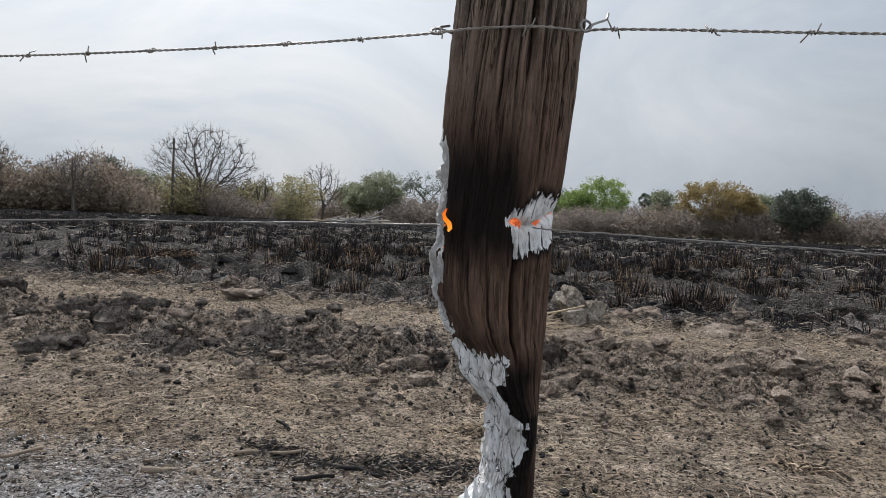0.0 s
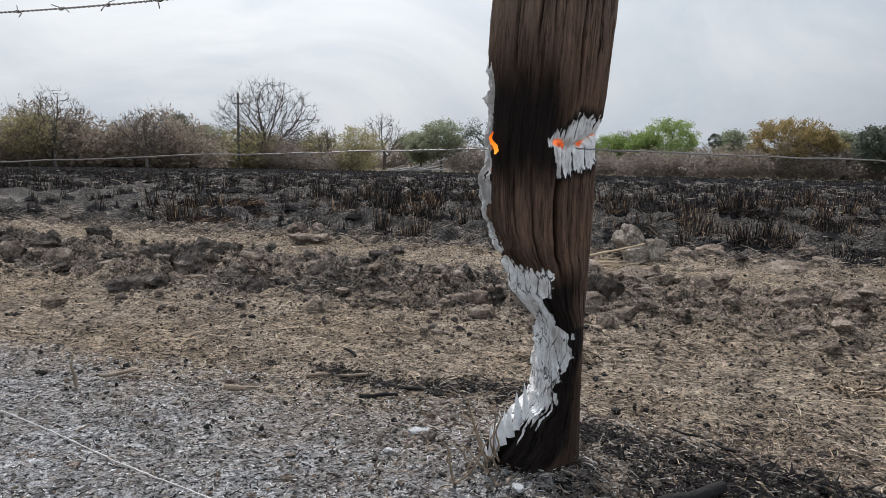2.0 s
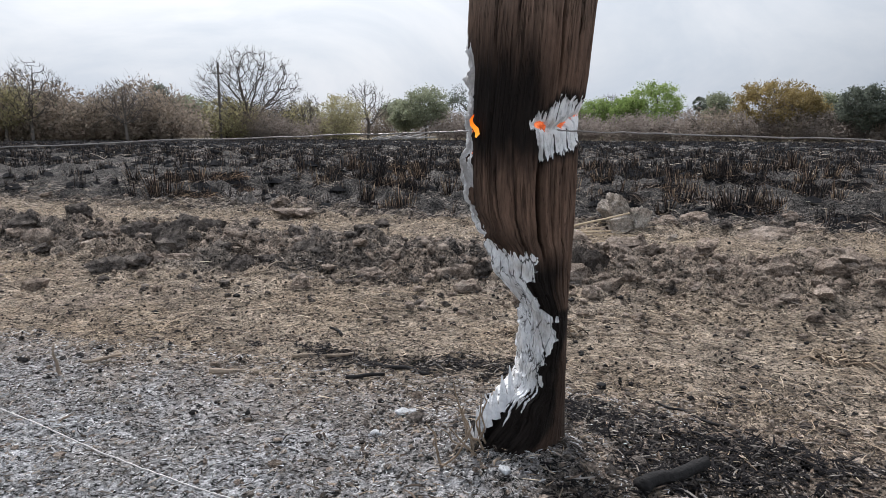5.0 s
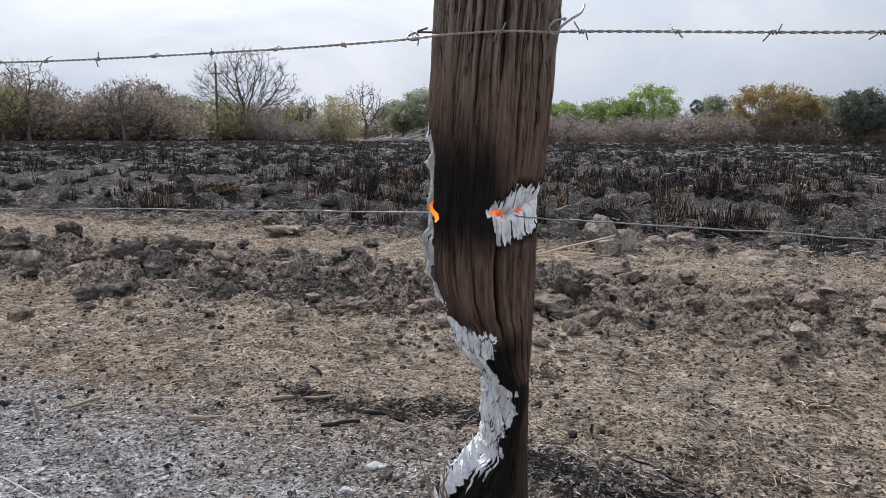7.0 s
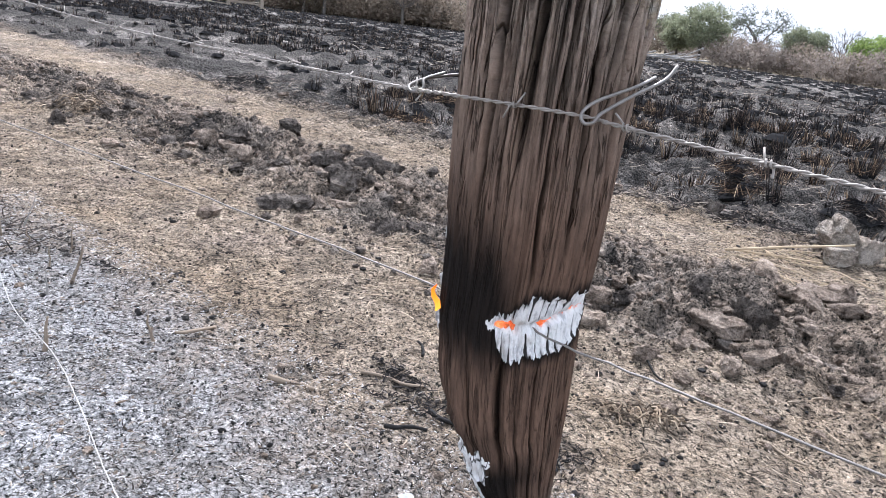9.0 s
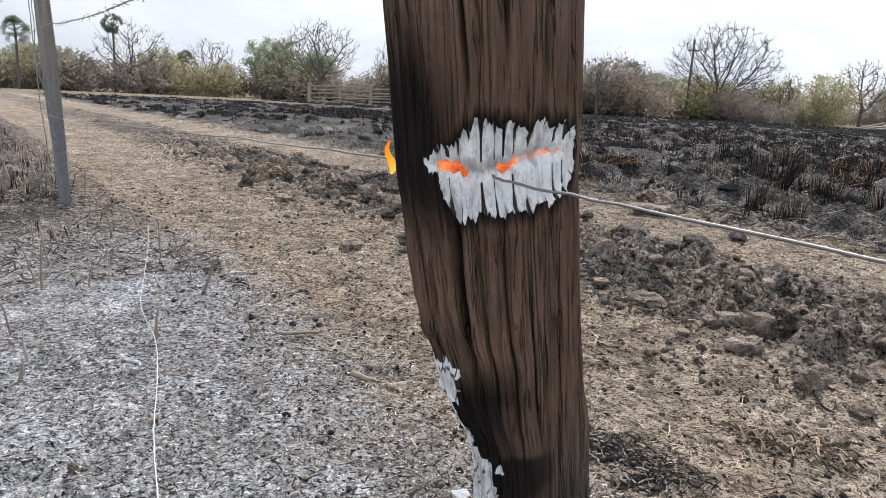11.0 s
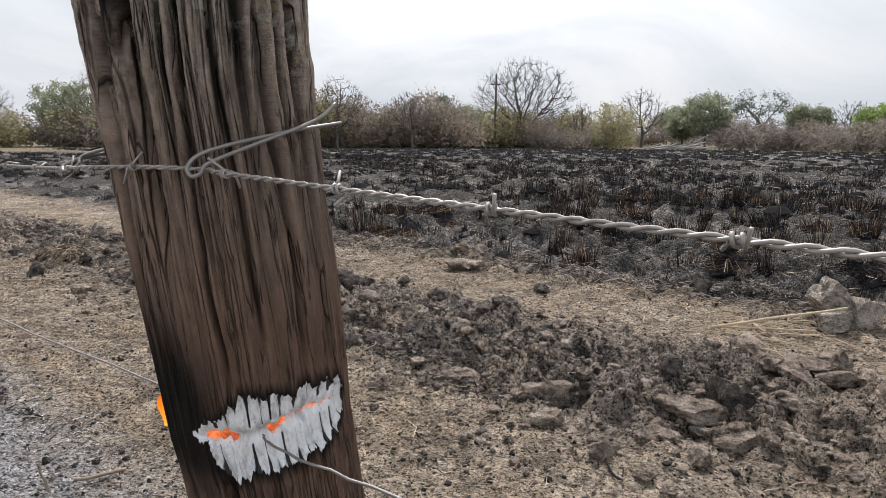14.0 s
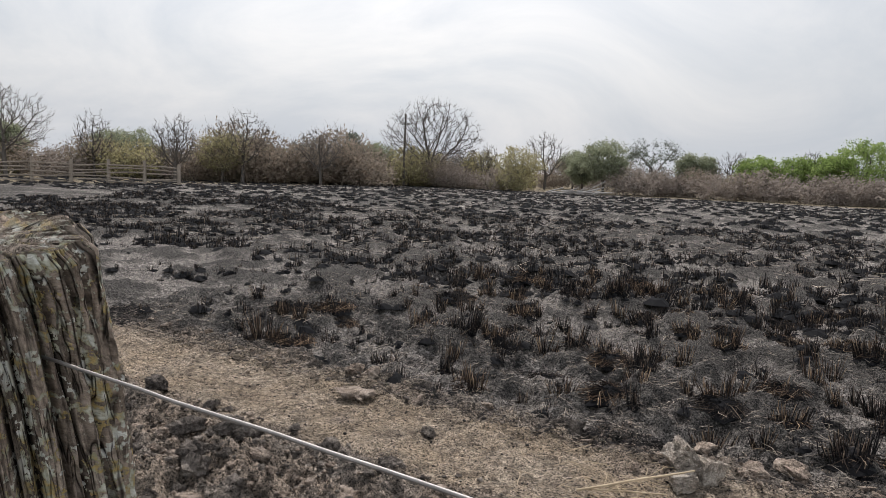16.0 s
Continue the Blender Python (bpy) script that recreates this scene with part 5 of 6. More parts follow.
scatter_strands("ash_litter", "scorched straw in the ash", 6000, ash_region, (0.006, 0.022), (0.001, 0.0028), M_CHARLIT, 28, 0.004, 0.1, "litter", 0.3)
scatter_strands("black_scraps", "blackened stalk scraps in sooty patches", 34000, lambda r: next(BLACKENED), (0.006, 0.03), (0.0015, 0.0045), M_BLACK, 35, 0.006, 0.12, "litter", 0.5)
scatter_strands("burnt_thatch", "matted burnt grass between the tussocks", 32000, lambda r: spot(r.uniform(-6, 6), 3.3 + 7.0 * r.random() ** 1.7), (0.03, 0.12), (0.002, 0.005), M_THATCH, 26, 0.008, 0.35, "burnt grass", 0.45)
scatter_strands("burnt_stubble", "burnt stubble and stalks beyond the ash", 15000, lambda r: spot(2.0 + 12 * r.random() ** 1.4, r.uniform(-1.6, 0.3)), (0.02, 0.08), (0.002, 0.005), M_CHARLIT, 29, 0.006, 0.15, "burnt grass", 0.5)


def stick(name, a, b, radius, material, label, bend=0.01, seed=0, taper=0.7):
    a, b = Vector(a), Vector(b)
    r = random.Random(seed)
    pts = [a.lerp(b, t) + Vector((r.uniform(-bend, bend), r.uniform(-bend, bend), r.uniform(0, bend) * 0.5)) for t in (0, 0.25, 0.5, 0.75, 1)]
    bd = Build()
    path = smooth_path(pts, 3)
    bd.tube(path, [radius * (1 - (1 - taper) * i / len(path)) * r.uniform(0.88, 1.12) for i in range(len(path))], 7)
    return tagged(new(name, bd.mesh(name, material, True)), label, "stick")


def lay(x, y, dz=0.01):
    return (x, y, hz(x, y) + dz)


stick("stick", lay(-0.77, 0.49, 0.012), lay(-0.66, 0.53, 0.012), 0.008, M_STICK, "short grey-brown stick on the scorched ground", 0.004, 1)
stick("charred_stick", lay(0.17, -0.05, 0.014), lay(0.31, 0.045, 0.02), 0.015, M_CHARSTICK, "charred black branch lying near the post", 0.006, 2)
stick("charred_stick", lay(-0.42, 0.48), lay(-0.34, 0.54), 0.006, M_CHARSTICK, "thin charred stick on trampled straw", 0.006, 3)
stick("charred_stick", lay(-0.37, 0.64), lay(-0.22, 0.58), 0.007, M_CHARSTICK, "thin charred stick on trampled straw", 0.008, 4)
stick("straw_stalk", lay(0.22, 2.78, 0.02), lay(0.79, 3.02, 0.115), 0.007, M_STALK, "long pale dry stalk against the clay blocks", 0.007, 5)
stick("straw_stalk", lay(0.26, 2.82, 0.02), lay(0.66, 2.88, 0.03), 0.005, M_STALK, "long pale dry stalk by the clay blocks", 0.006, 6)
for n in range(70):
    x, y = rnd.gauss(0.36, 0.24), rnd.gauss(2.92, 0.20)
    a = rnd.uniform(-1.6, 1.0)
    ln = rnd.uniform(0.06, 0.26)
    stick("straw_stalk", lay(x, y, 0.012), lay(x + ln * math.cos(a), y + ln * math.sin(a), 0.012 + 0.025 * rnd.random()), rnd.uniform(0.0012, 0.0024), M_STALK, "dry yellow stalk in a loose heap", 0.004, 100 + n)
for n in range(14):
    s, v = rnd.uniform(-2.2, 2.0), rnd.uniform(0.2, 1.5)
    x, y = spot(s, v)
    a, ln = rnd.uniform(0, 6.28), rnd.uniform(0.06, 0.2)
    stick("charred_stick", lay(x, y, 0.006), lay(x + ln * math.cos(a), y + ln * math.sin(a), 0.01), rnd.uniform(0.003, 0.006), rnd.choice((M_CHARSTICK, M_STICK)), "thin burnt twig on the ground", 0.01, 200 + n)


def straw_tuft(x, y, wide, tall, count, seed):
    r, b = random.Random(seed), Build()
    for _ in range(count):
        px, py = x + r.gauss(0, wide * 0.4), y + r.gauss(0, wide * 0.4)
        a, ln, z = r.uniform(0, 6.28), r.uniform(0.3, 0.9) * wide, hz(px, py) + tall * r.random()
        b.tube([(px, py, z), (px + 0.5 * ln * math.cos(a), py + 0.5 * ln * math.sin(a), z + 0.01), (px + ln * math.cos(a + 0.2), py + ln * math.sin(a + 0.2), max(hz(px, py), z - 0.3 * tall))], 0.0022, 4)
    tagged(new("straw_tuft", b.mesh("straw_tuft", M_STRAW)), "loose tuft of unburnt yellow straw on the soil", "straw", kind="stuff")


straw_tuft(-4.02, 2.57, 0.16, 0.10, 130, 1)
straw_tuft(0.07, 0.93, 0.07, 0.012, 60, 2)
straw_tuft(0.16, 0.97, 0.06, 0.012, 45, 3)
straw_tuft(0.90, 0.75, 0.08, 0.015, 50, 4)
# burnt stems that stand in the ash
for n, (x, y, h, r, lx, ly) in enumerate(((-1.37, -0.02, 0.10, 0.008, -0.012, 0.0), (-1.27, -0.07, 0.06, 0.010, 0.0, 0.01), (-1.94, 0.36, 0.13, 0.007, 0.01, 0.01), (-1.93, 0.42, 0.15, 0.007, 0.01, 0.0), (-1.61, 0.5, 0.09, 0.008, 0.0, 0.0),
                                         (-2.3, 0.37, 0.20, 0.008, -0.03, -0.02), (-2.0, -0.02, 0.14, 0.010, 0.02, 0.02), (-2.05, -0.05, 0.20, 0.010, -0.02, 0.0), (-2.6, 0.15, 0.16, 0.008, 0.0, 0.02), (-2.9, 0.3, 0.18, 0.008, 0.02, 0.0),
                                         (-3.1, 0.1, 0.15, 0.008, -0.02, 0.01), (-2.7, 0.45, 0.12, 0.008, 0.0, 0.0), (-3.6, 0.3, 0.2, 0.01, 0.03, 0.0), (-3.9, 0.0, 0.2, 0.01, 0.0, 0.0), (-1.75, -0.06, 0.07, 0.012, 0.03, 0.01))):
    stick("burnt_stem", (x, y, hz(x, y) - 0.01), (x + lx, y + ly, hz(x, y) + 0.75 * h), 0.55 * r, rnd.choice((M_STICK, M_STICK, M_LOG)), "short burnt stem standing in the ash", 0.0025, 300 + n, 0.35)
for n in range(150):
    x, y = spot(rnd.uniform(1.2, 7.0), rnd.uniform(-1.6, 0.25))
    h = rnd.uniform(0.05, 0.19)
    stick("burnt_stem", (x, y, hz(x, y) - 0.01), (x + rnd.gauss(0, 0.025), y + rnd.gauss(0, 0.025), hz(x, y) + h), rnd.uniform(0.003, 0.007), rnd.choice((M_STICK, M_STICK, M_STICK, M_LOG)), "thin burnt stem standing in the ash", 0.004, 700 + n, 0.35)
# pale burnt lumps and a splintered root beside the foot of the post
for x, y, s_ in ((-0.305, 0.19, 0.021), (-0.258, 0.285, 0.020), (-0.234, 0.262, 0.012), (-0.051, -0.048, 0.0145), (-0.11, 0.33, 0.013), (-0.33, 0.12, 0.011)):
    place_clod(clod_mesh("ash_lump", M_WHITE_ASH, int(900 + x * 100), 2), x, y, s_, "lump of white ash and burnt bark", "ash_lump", (1, 0.8, 0.7), rnd.uniform(0, 360), 0, 0.1, "ash lumps")
for n in range(16):
    x, y = -0.105 + rnd.gauss(0, 0.035), 0.02 + rnd.gauss(0, 0.03)
    stick("dead_stalk", (x, y, hz(x, y)), (x + rnd.gauss(-0.01, 0.02), y - 0.02 + rnd.gauss(0, 0.02), hz(x, y) + rnd.uniform(0.04, 0.12)), 0.0022, rnd.choice((M_STRAW, M_STICK)), "dead scorched stalk at the post's foot", 0.008, 400 + n, 0.5)


# ---- burnt tussocks ----
def tussock(bd, x, y, z, blades, spread, tall, r, thick=0.0035):
    """Spiky bunches of burnt stalks, each bunch with its own lean."""
    left = blades
    while left > 0:
        n = min(left, r.randint(5, 14))
        left -= n
        a, d = r.uniform(0, 6.283), spread * math.sqrt(r.random())
        bx, by, high = x + d * math.cos(a), y + d * math.sin(a), tall * r.uniform(0.45, 1.0) * (1 - 0.35 * d / spread)
        tx, ty = 0.35 * d / spread * math.cos(a) + r.gauss(0, 0.13), 0.35 * d / spread * math.sin(a) + r.gauss(0, 0.13)
        for _ in range(n):
            px, py = bx + r.gauss(0, 0.17 * spread), by + r.gauss(0, 0.17 * spread)
            h = high * (0.25 + 0.75 * r.random() ** 0.8)
            qx, qy = px + (tx + r.gauss(0, 0.14)) * h, py + (ty + r.gauss(0, 0.14)) * h
            w, b = thick * r.uniform(0.6, 1.4), r.uniform(0, 2.1)
            v = [(px + w * math.cos(b + 2.094 * i), py + w * math.sin(b + 2.094 * i), z - 0.03) for i in range(3)]
            v += [(qx + 0.5 * w * math.cos(b + 2.094 * i), qy + 0.5 * w * math.sin(b + 2.094 * i), z + h) for i in range(3)]
            bd.add(v, [(0, 1, 4, 3), (1, 2, 5, 4), (2, 0, 3, 5), (3, 4, 5)], [0, 0, 0, 1, 1, 1])


def mound(bd, x, y, z, size, r, fine=False):
    """A low dark cushion of burnt thatch under the stalks."""
    n, rings = (14, 5) if fine else (7, 2)
    v = [(x, y, z + size * 0.34)]
    for k in range(1, rings + 1):
        for i in range(n):
            a = 6.283 * i / n
            q = size * k / rings * r.uniform(0.8, 1.2)
            v.append((x + q * math.cos(a), y + q * math.sin(a), z + size * 0.36 * (1 - (k / rings) ** 1.6) * r.uniform(0.35, 1.4) - 0.012 * (k == rings)))
    f = [(0, 1 + i, 1 + (i + 1) % n) for i in range(n)]
    for k in range(rings - 1):
        for i in range(n):
            a, b = 1 + k * n + i, 1 + k * n + (i + 1) % n
            f.append((a, a + n, b + n, b))
    bd.add(v, f, [0.0] * len(v))


TUSSOCKS = []
for n, (blades, spread, tall, swell, tangle) in enumerate(((130, 0.12, 0.36, 1.0, 60), (100, 0.11, 0.26, 1.1, 70), (56, 0.07, 0.24, 1.0, 40), (44, 0.14, 0.15, 1.2, 170), (50, 0.07, 0.32, 0.9, 30), (30, 0.16, 0.10, 1.3, 220), (90, 0.10, 0.21, 1.1, 60))):
    r, bd = random.Random(500 + n), Build()
    mound(bd, 0, 0, -0.02, spread * swell, r, True)
    tussock(bd, 0, 0, 0.01, blades, spread, tall, r, 0.0034)
    for _ in range(tangle):
        a, k = r.uniform(0, 6.283), r.uniform(-0.7, 0.7)
        d0, d1, up = spread * r.uniform(0.0, 0.9), spread * r.uniform(0.9, 1.7), r.uniform(0.02, 0.36) * spread + 0.015
        bd.tube([(d0 * math.cos(a), d0 * math.sin(a), up), ((d0 + d1) / 2 * math.cos(a + 0.2), (d0 + d1) / 2 * math.sin(a + 0.2), up * r.uniform(0.6, 1.3)), (d1 * math.cos(a + k), d1 * math.sin(a + k), r.uniform(-0.01, 0.03))], 0.0021, 3, False)
    TUSSOCKS.append(bd.mesh("tussock", M_STUB, False, True))

T_LABEL = ("tall burnt tussock of stiff tan-tipped stalks", "burnt grass tussock with charred stalks", "small charred tussock of upright stubs", "broad low burnt grass tussock", "narrow clump of scorched stalks", "flattened charred mat of grass", "short black tussock of charred stubs")
rt = random.Random(77)
taken = []


def put_tussock(x, y, i, scale):
    ob = new("tussock", TUSSOCKS[i])
    ob.matrix_basis = pose(x, y, hz(x, y), rt.uniform(-6, 6), rt.uniform(-6, 6), rt.uniform(0, 360)) @ Matrix.Diagonal((scale, scale, scale * rt.uniform(0.85, 1.15), 1))
    tagged(ob, T_LABEL[i], "burnt tussock", "burnt tussocks of the field")
    taken.append((x, y))


# the clumps that stand out, then the rest of the near field
for x, y, i, sc in ((-1.22, 5.55, 0, 1.05), (0.55, 5.75, 1, 1.1), (0.80, 5.60, 2, 1.1), (1.15, 6.1, 0, 0.8), (1.8, 5.5, 4, 1.1), (2.15, 4.95, 0, 0.85), (2.35, 4.6, 4, 1.0), (1.45, 4.75, 3, 0.9), (-0.4, 6.6, 2, 1.0), (-1.9, 6.9, 2, 1.2),
                    (-3.1, 5.4, 1, 0.9), (-2.6, 7.3, 1, 1.1), (-3.9, 6.2, 2, 1.0), (1.0, 4.3, 5, 0.9), (-0.3, 4.9, 3, 0.8), (0.25, 4.3, 5, 0.9), (3.0, 5.4, 0, 0.9), (3.3, 4.9, 1, 1.0), (-0.35, 4.2, 4, 0.5)):
    put_tussock(x, y, i, sc)
while len(taken) < 290:
    s, v = rt.uniform(-5.5, 4.5), 3.75 + 6.2 * rt.random() ** 0.9
    x, y = spot(s, v)
    if any((x - a) ** 2 + (y - b) ** 2 < 0.07 for a, b in taken):
        continue
    put_tussock(x, y, rt.choice((0, 1, 1, 2, 2, 3, 3, 4, 4, 5, 6, 6)), rt.uniform(0.65, 1.2))


def far_tussocks(name, label, count, v0, v1, half, blades, spread, tall, thick, seed, sides=None):
    r, bd = random.Random(seed), Build()
    xs, ys = [], []
    while len(xs) < count:
        v = v0 + (v1 - v0) * r.random()
        s = r.uniform(-half, half * 1.35) * (0.45 + 0.55 * v / v1)
        if sides:
            s = r.uniform(*sides[r.random() < 0.4])
        x, y = spot(s, v)
        if float(fbm(x * 0.55, y * 0.55, 0, 3, 35)) + 0.25 * r.random() > 0.52:
            xs.append(x), ys.append(y)
    zs = height(np.array(xs), np.array(ys))
    for x, y, z in zip(xs, ys, zs):
        k = r.uniform(0.55, 1.25)
        if blades > 6:
            mound(bd, x, y, z - 0.01, spread * k * 0.95, r)
        tussock(bd, x, y, z, max(2, int(blades * k)), spread * k, tall * k, r, thick)
    return tagged(new(name, bd.mesh(name, M_STUB, False, True)), label, "burnt grass", kind="stuff")


far_tussocks("burnt_grass", "burnt tussocks across the middle field", 6300, 8.0, 24, 26, 17, 0.16, 0.25, 0.0058, 31)
far_tussocks("burnt_grass", "burnt tussocks across the far field", 8200, 22, 72, 74, 10, 0.28, 0.25, 0.012, 32)
far_tussocks("burnt_grass", "low charred stubble between the near tussocks", 460, 3.6, 9.0, 6, 24, 0.10, 0.12, 0.003, 36)
far_tussocks("burnt_grass", "burnt tussocks along the edges of the near field", 400, 3.7, 9.5, 10, 20, 0.12, 0.17, 0.004, 34, ((4.3, 15.0), (-12.0, -4.3)))
far_tussocks("burnt_grass", "charred stubble on the fence's near side beyond the ash", 1700, -5.0, 0.1, 10, 6, 0.12, 0.14, 0.004, 38, ((2.6, 12.0), (12.0, 32.0)))
far_tussocks("burnt_grass", "burnt tussocks far along the fence line", 1500, 3.8, 16.0, 10, 9, 0.2, 0.2, 0.009, 37, ((14.0, 30.0), (30.0, 48.0)))
scatter_strands("burnt_thatch", "matted burnt grass of the middle field", 12000, lambda r: spot(r.uniform(-14, 18), r.uniform(9, 24)), (0.12, 0.35), (0.006, 0.014), M_THATCH, 33, 0.01, 0.3, "burnt grass", 0.3)


# ---- trees, shrubs and palms ----
def branch_out(g, seeds, pts, step, kill, up=0.12, rounds=120):
    """Branches that grow from the seeds towards scattered points; gives nodes and their parents."""
    nodes, parent = [np.array(p, float) for p in seeds], [i - 1 for i in range(len(seeds))]
    at = np.array(nodes)
    d = np.linalg.norm(pts[:, None] - at[None], axis=2)
    near, dist = d.argmin(1), d.min(1)
    stalled = np.zeros(len(pts))
    for _ in range(rounds):
        if not len(pts):
            break
        pull = (pts - at[near]) / np.maximum(dist, 1e-6)[:, None]
        total = np.zeros_like(at)
        np.add.at(total, near, pull)
        idx = np.unique(near)
        v = total[idx] / np.maximum(np.linalg.norm(total[idx], axis=1), 1e-6)[:, None]
        v = v + g.normal(0, 0.16, v.shape) + np.array([0, 0, up])
        fresh = at[idx] + step * v / np.linalg.norm(v, axis=1)[:, None]
        base = len(at)
        at = np.concatenate([at, fresh])
        parent += idx.tolist()
        d = np.linalg.norm(pts[:, None] - fresh[None], axis=2)
        j, dm = d.argmin(1), d.min(1)
        closer = dm < dist - 0.02 * step
        stalled = np.where(closer, 0, stalled + 1)
        near, dist = np.where(closer, base + j, near), np.where(closer, dm, dist)
        keep = (dist > kill) & (stalled < 3)
        pts, near, dist, stalled = pts[keep], near[keep], dist[keep], stalled[keep]
    return at, np.array(parent)


def branch_radii(parent, tip, power=2.4):
    flow = np.zeros(len(parent))
    kids = np.bincount(parent[parent >= 0], minlength=len(parent))
    flow[kids == 0] = tip ** power
    for i in range(len(parent) - 1, 0, -1):
        if parent[i] >= 0:
            flow[parent[i]] += flow[i]
    return flow ** (1 / power), kids


def prisms(a, b, ra, rb, sides=4):
    """Tapered rods from a to b, all in one pair of arrays."""
    d = b - a
    d = d / np.maximum(np.linalg.norm(d, axis=1), 1e-9)[:, None]
    ref = np.where(np.abs(d[:, 2:3]) < 0.9, np.array([[0, 0, 1.0]]), np.array([[1.0, 0, 0]]))
    u = np.cross(d, ref)
    u = u / np.linalg.norm(u, axis=1)[:, None]
    w = np.cross(d, u)
    rows = []
    for p, r in ((a, ra), (b, rb)):
        for s in range(sides):
            t = 2 * math.pi * s / sides
            rows.append(p + (u * math.cos(t) + w * math.sin(t)) * r[:, None])
    V = np.stack(rows, 1).reshape(-1, 3)
    q = np.array([(s, (s + 1) % sides, sides + (s + 1) % sides, sides + s) for s in range(sides)])
    F = (q[None] + 2 * sides * np.arange(len(a))[:, None, None]).reshape(-1, 4)
    return V, F


def quad_mesh(name, pieces, material):
    V, F, n = [], [], 0
    for v, f in pieces:
        V.append(v), F.append(f + n)
        n += len(v)
    V, F = np.concatenate(V), np.concatenate(F)
    me = bpy.data.meshes.new(name)
    me.vertices.add(len(V))
    me.vertices.foreach_set("co", V.astype(np.float32).ravel())
    me.loops.add(F.size)
    me.loops.foreach_set("vertex_index", F.astype(np.int32).ravel())
    me.polygons.add(len(F))
    me.polygons.foreach_set("loop_start", np.arange(0, F.size, 4, dtype=np.int32))
    me.update(calc_edges=True)
    me.materials.append(material)
    return me


def leaf_sprays(g, centres, per, cloud, leaf, flat=0.7):
    """Small tilted leaf sprays round the given points."""
    c = np.repeat(centres, per, 0)
    n = len(c)
    p = c + g.normal(0, 1, (n, 3)) * np.array([1, 1, flat]) * cloud
    u = g.normal(0, 1, (n, 3))
    u = u / np.linalg.norm(u, axis=1)[:, None]
    t = np.cross(u, g.normal(0, 1, (n, 3)))
    t = t / np.maximum(np.linalg.norm(t, axis=1), 1e-6)[:, None]
    w = leaf * g.uniform(0.45, 1.3, n)[:, None]
    V = np.stack([p - u * w, p + t * w * 0.5, p + u * w * 1.1, p - t * w * 0.45], 1).reshape(-1, 3)
    return V, np.arange(4 * n).reshape(-1, 4)


def crown_points(g, n, h, w, low, shell, belly=0.45, lumps=0.25):
    """Points in a domed crown from the height low up to h, thickest near its skin."""
    d = g.normal(0, 1, (n, 3))
    d = d / np.linalg.norm(d, axis=1)[:, None]
    f = g.uniform(shell ** 3, 1, n) ** (1 / 3)
    f = f * (1 + lumps * (fbm(d[:, 0] * 2.5 + 9, d[:, 1] * 2.5 + h, d[:, 2] * 2.5, 2, 7 + n) - 0.6))
    mid = low + belly * (h - low)
    z = np.where(d[:, 2] > 0, mid + d[:, 2] * (h - mid) * f, mid + d[:, 2] * (mid - low) * f)
    return np.stack([d[:, 0] * w / 2 * f, d[:, 1] * w / 2 * f, z], 1)


def tree(name, kind, label, h, w, seed, trunk=0.26, points=420, leaves=None, per=0, leaf=0.1, cloud=0.32, radius=None, shell=0.35, twig=0.011, belly=0.45, bark=None, lumps=0.25):
    """A tree at the origin: tapered trunk and limbs, and a crown of twigs or leaf sprays."""
    g = np.random.default_rng(seed)
    radius = radius or 0.02 * h + 0.04
    step = 0.045 * h
    pts = crown_points(g, points, h, w, trunk * h * 0.95, shell, belly, lumps)
    stem = int(trunk * h / step) + 1
    lean = g.normal(0, 0.02, 2)
    seeds = [(lean[0] * i * step * 2, lean[1] * i * step * 2, -0.2 + (trunk * h + 0.2) * i / stem) for i in range(stem + 1)]
    at, parent = branch_out(g, seeds, pts, step, step * 1.15)
    r, kids = branch_radii(parent, twig)
    k = max(1.0, radius / r[0])
    r = r * (1 + (k - 1) * (r / r[0]) ** 0.75)
    i = np.arange(1, len(at))
    wood = [prisms(at[parent[i]], at[i], np.minimum(r[parent[i]], 1.7 * r[i]), r[i], 5)]
    ob = empty(name, pose(0, 0, 0), label, kind, "")
    part("trunk", quad_mesh("trunk", wood, bark or M_BARK), ob)
    tips = at[kids == 0]
    crown = []
    for n in range(5 if not leaves else 2):
        out = tips - np.array([0, 0, trunk * h])
        out = out / np.linalg.norm(out, axis=1)[:, None] + g.normal(0, 0.55, tips.shape) + np.array([0, 0, 0.25])
        end = tips + out * (0.03 * h + 0.12) * g.uniform(0.5, 1.2, (len(tips), 1))
        crown.append(prisms(tips, end, np.full(len(tips), twig * 0.8), np.full(len(tips), twig * 0.35), 3))
    if leaves:
        tagged(part("branchwork", quad_mesh("branchwork", crown, M_TWIG), ob), kind="stuff")
        inner = at[(kids == 1) & (at[:, 2] > trunk * h * 1.1)]
        inner = inner[g.random(len(inner)) < 0.35]
        part("crown", quad_mesh("crown", [leaf_sprays(g, np.concatenate([tips, inner]), per, cloud, leaf)], leaves), ob)
    else:
        tagged(part("crown", quad_mesh("crown", crown, M_TWIG), ob), kind="stuff")
    return ob


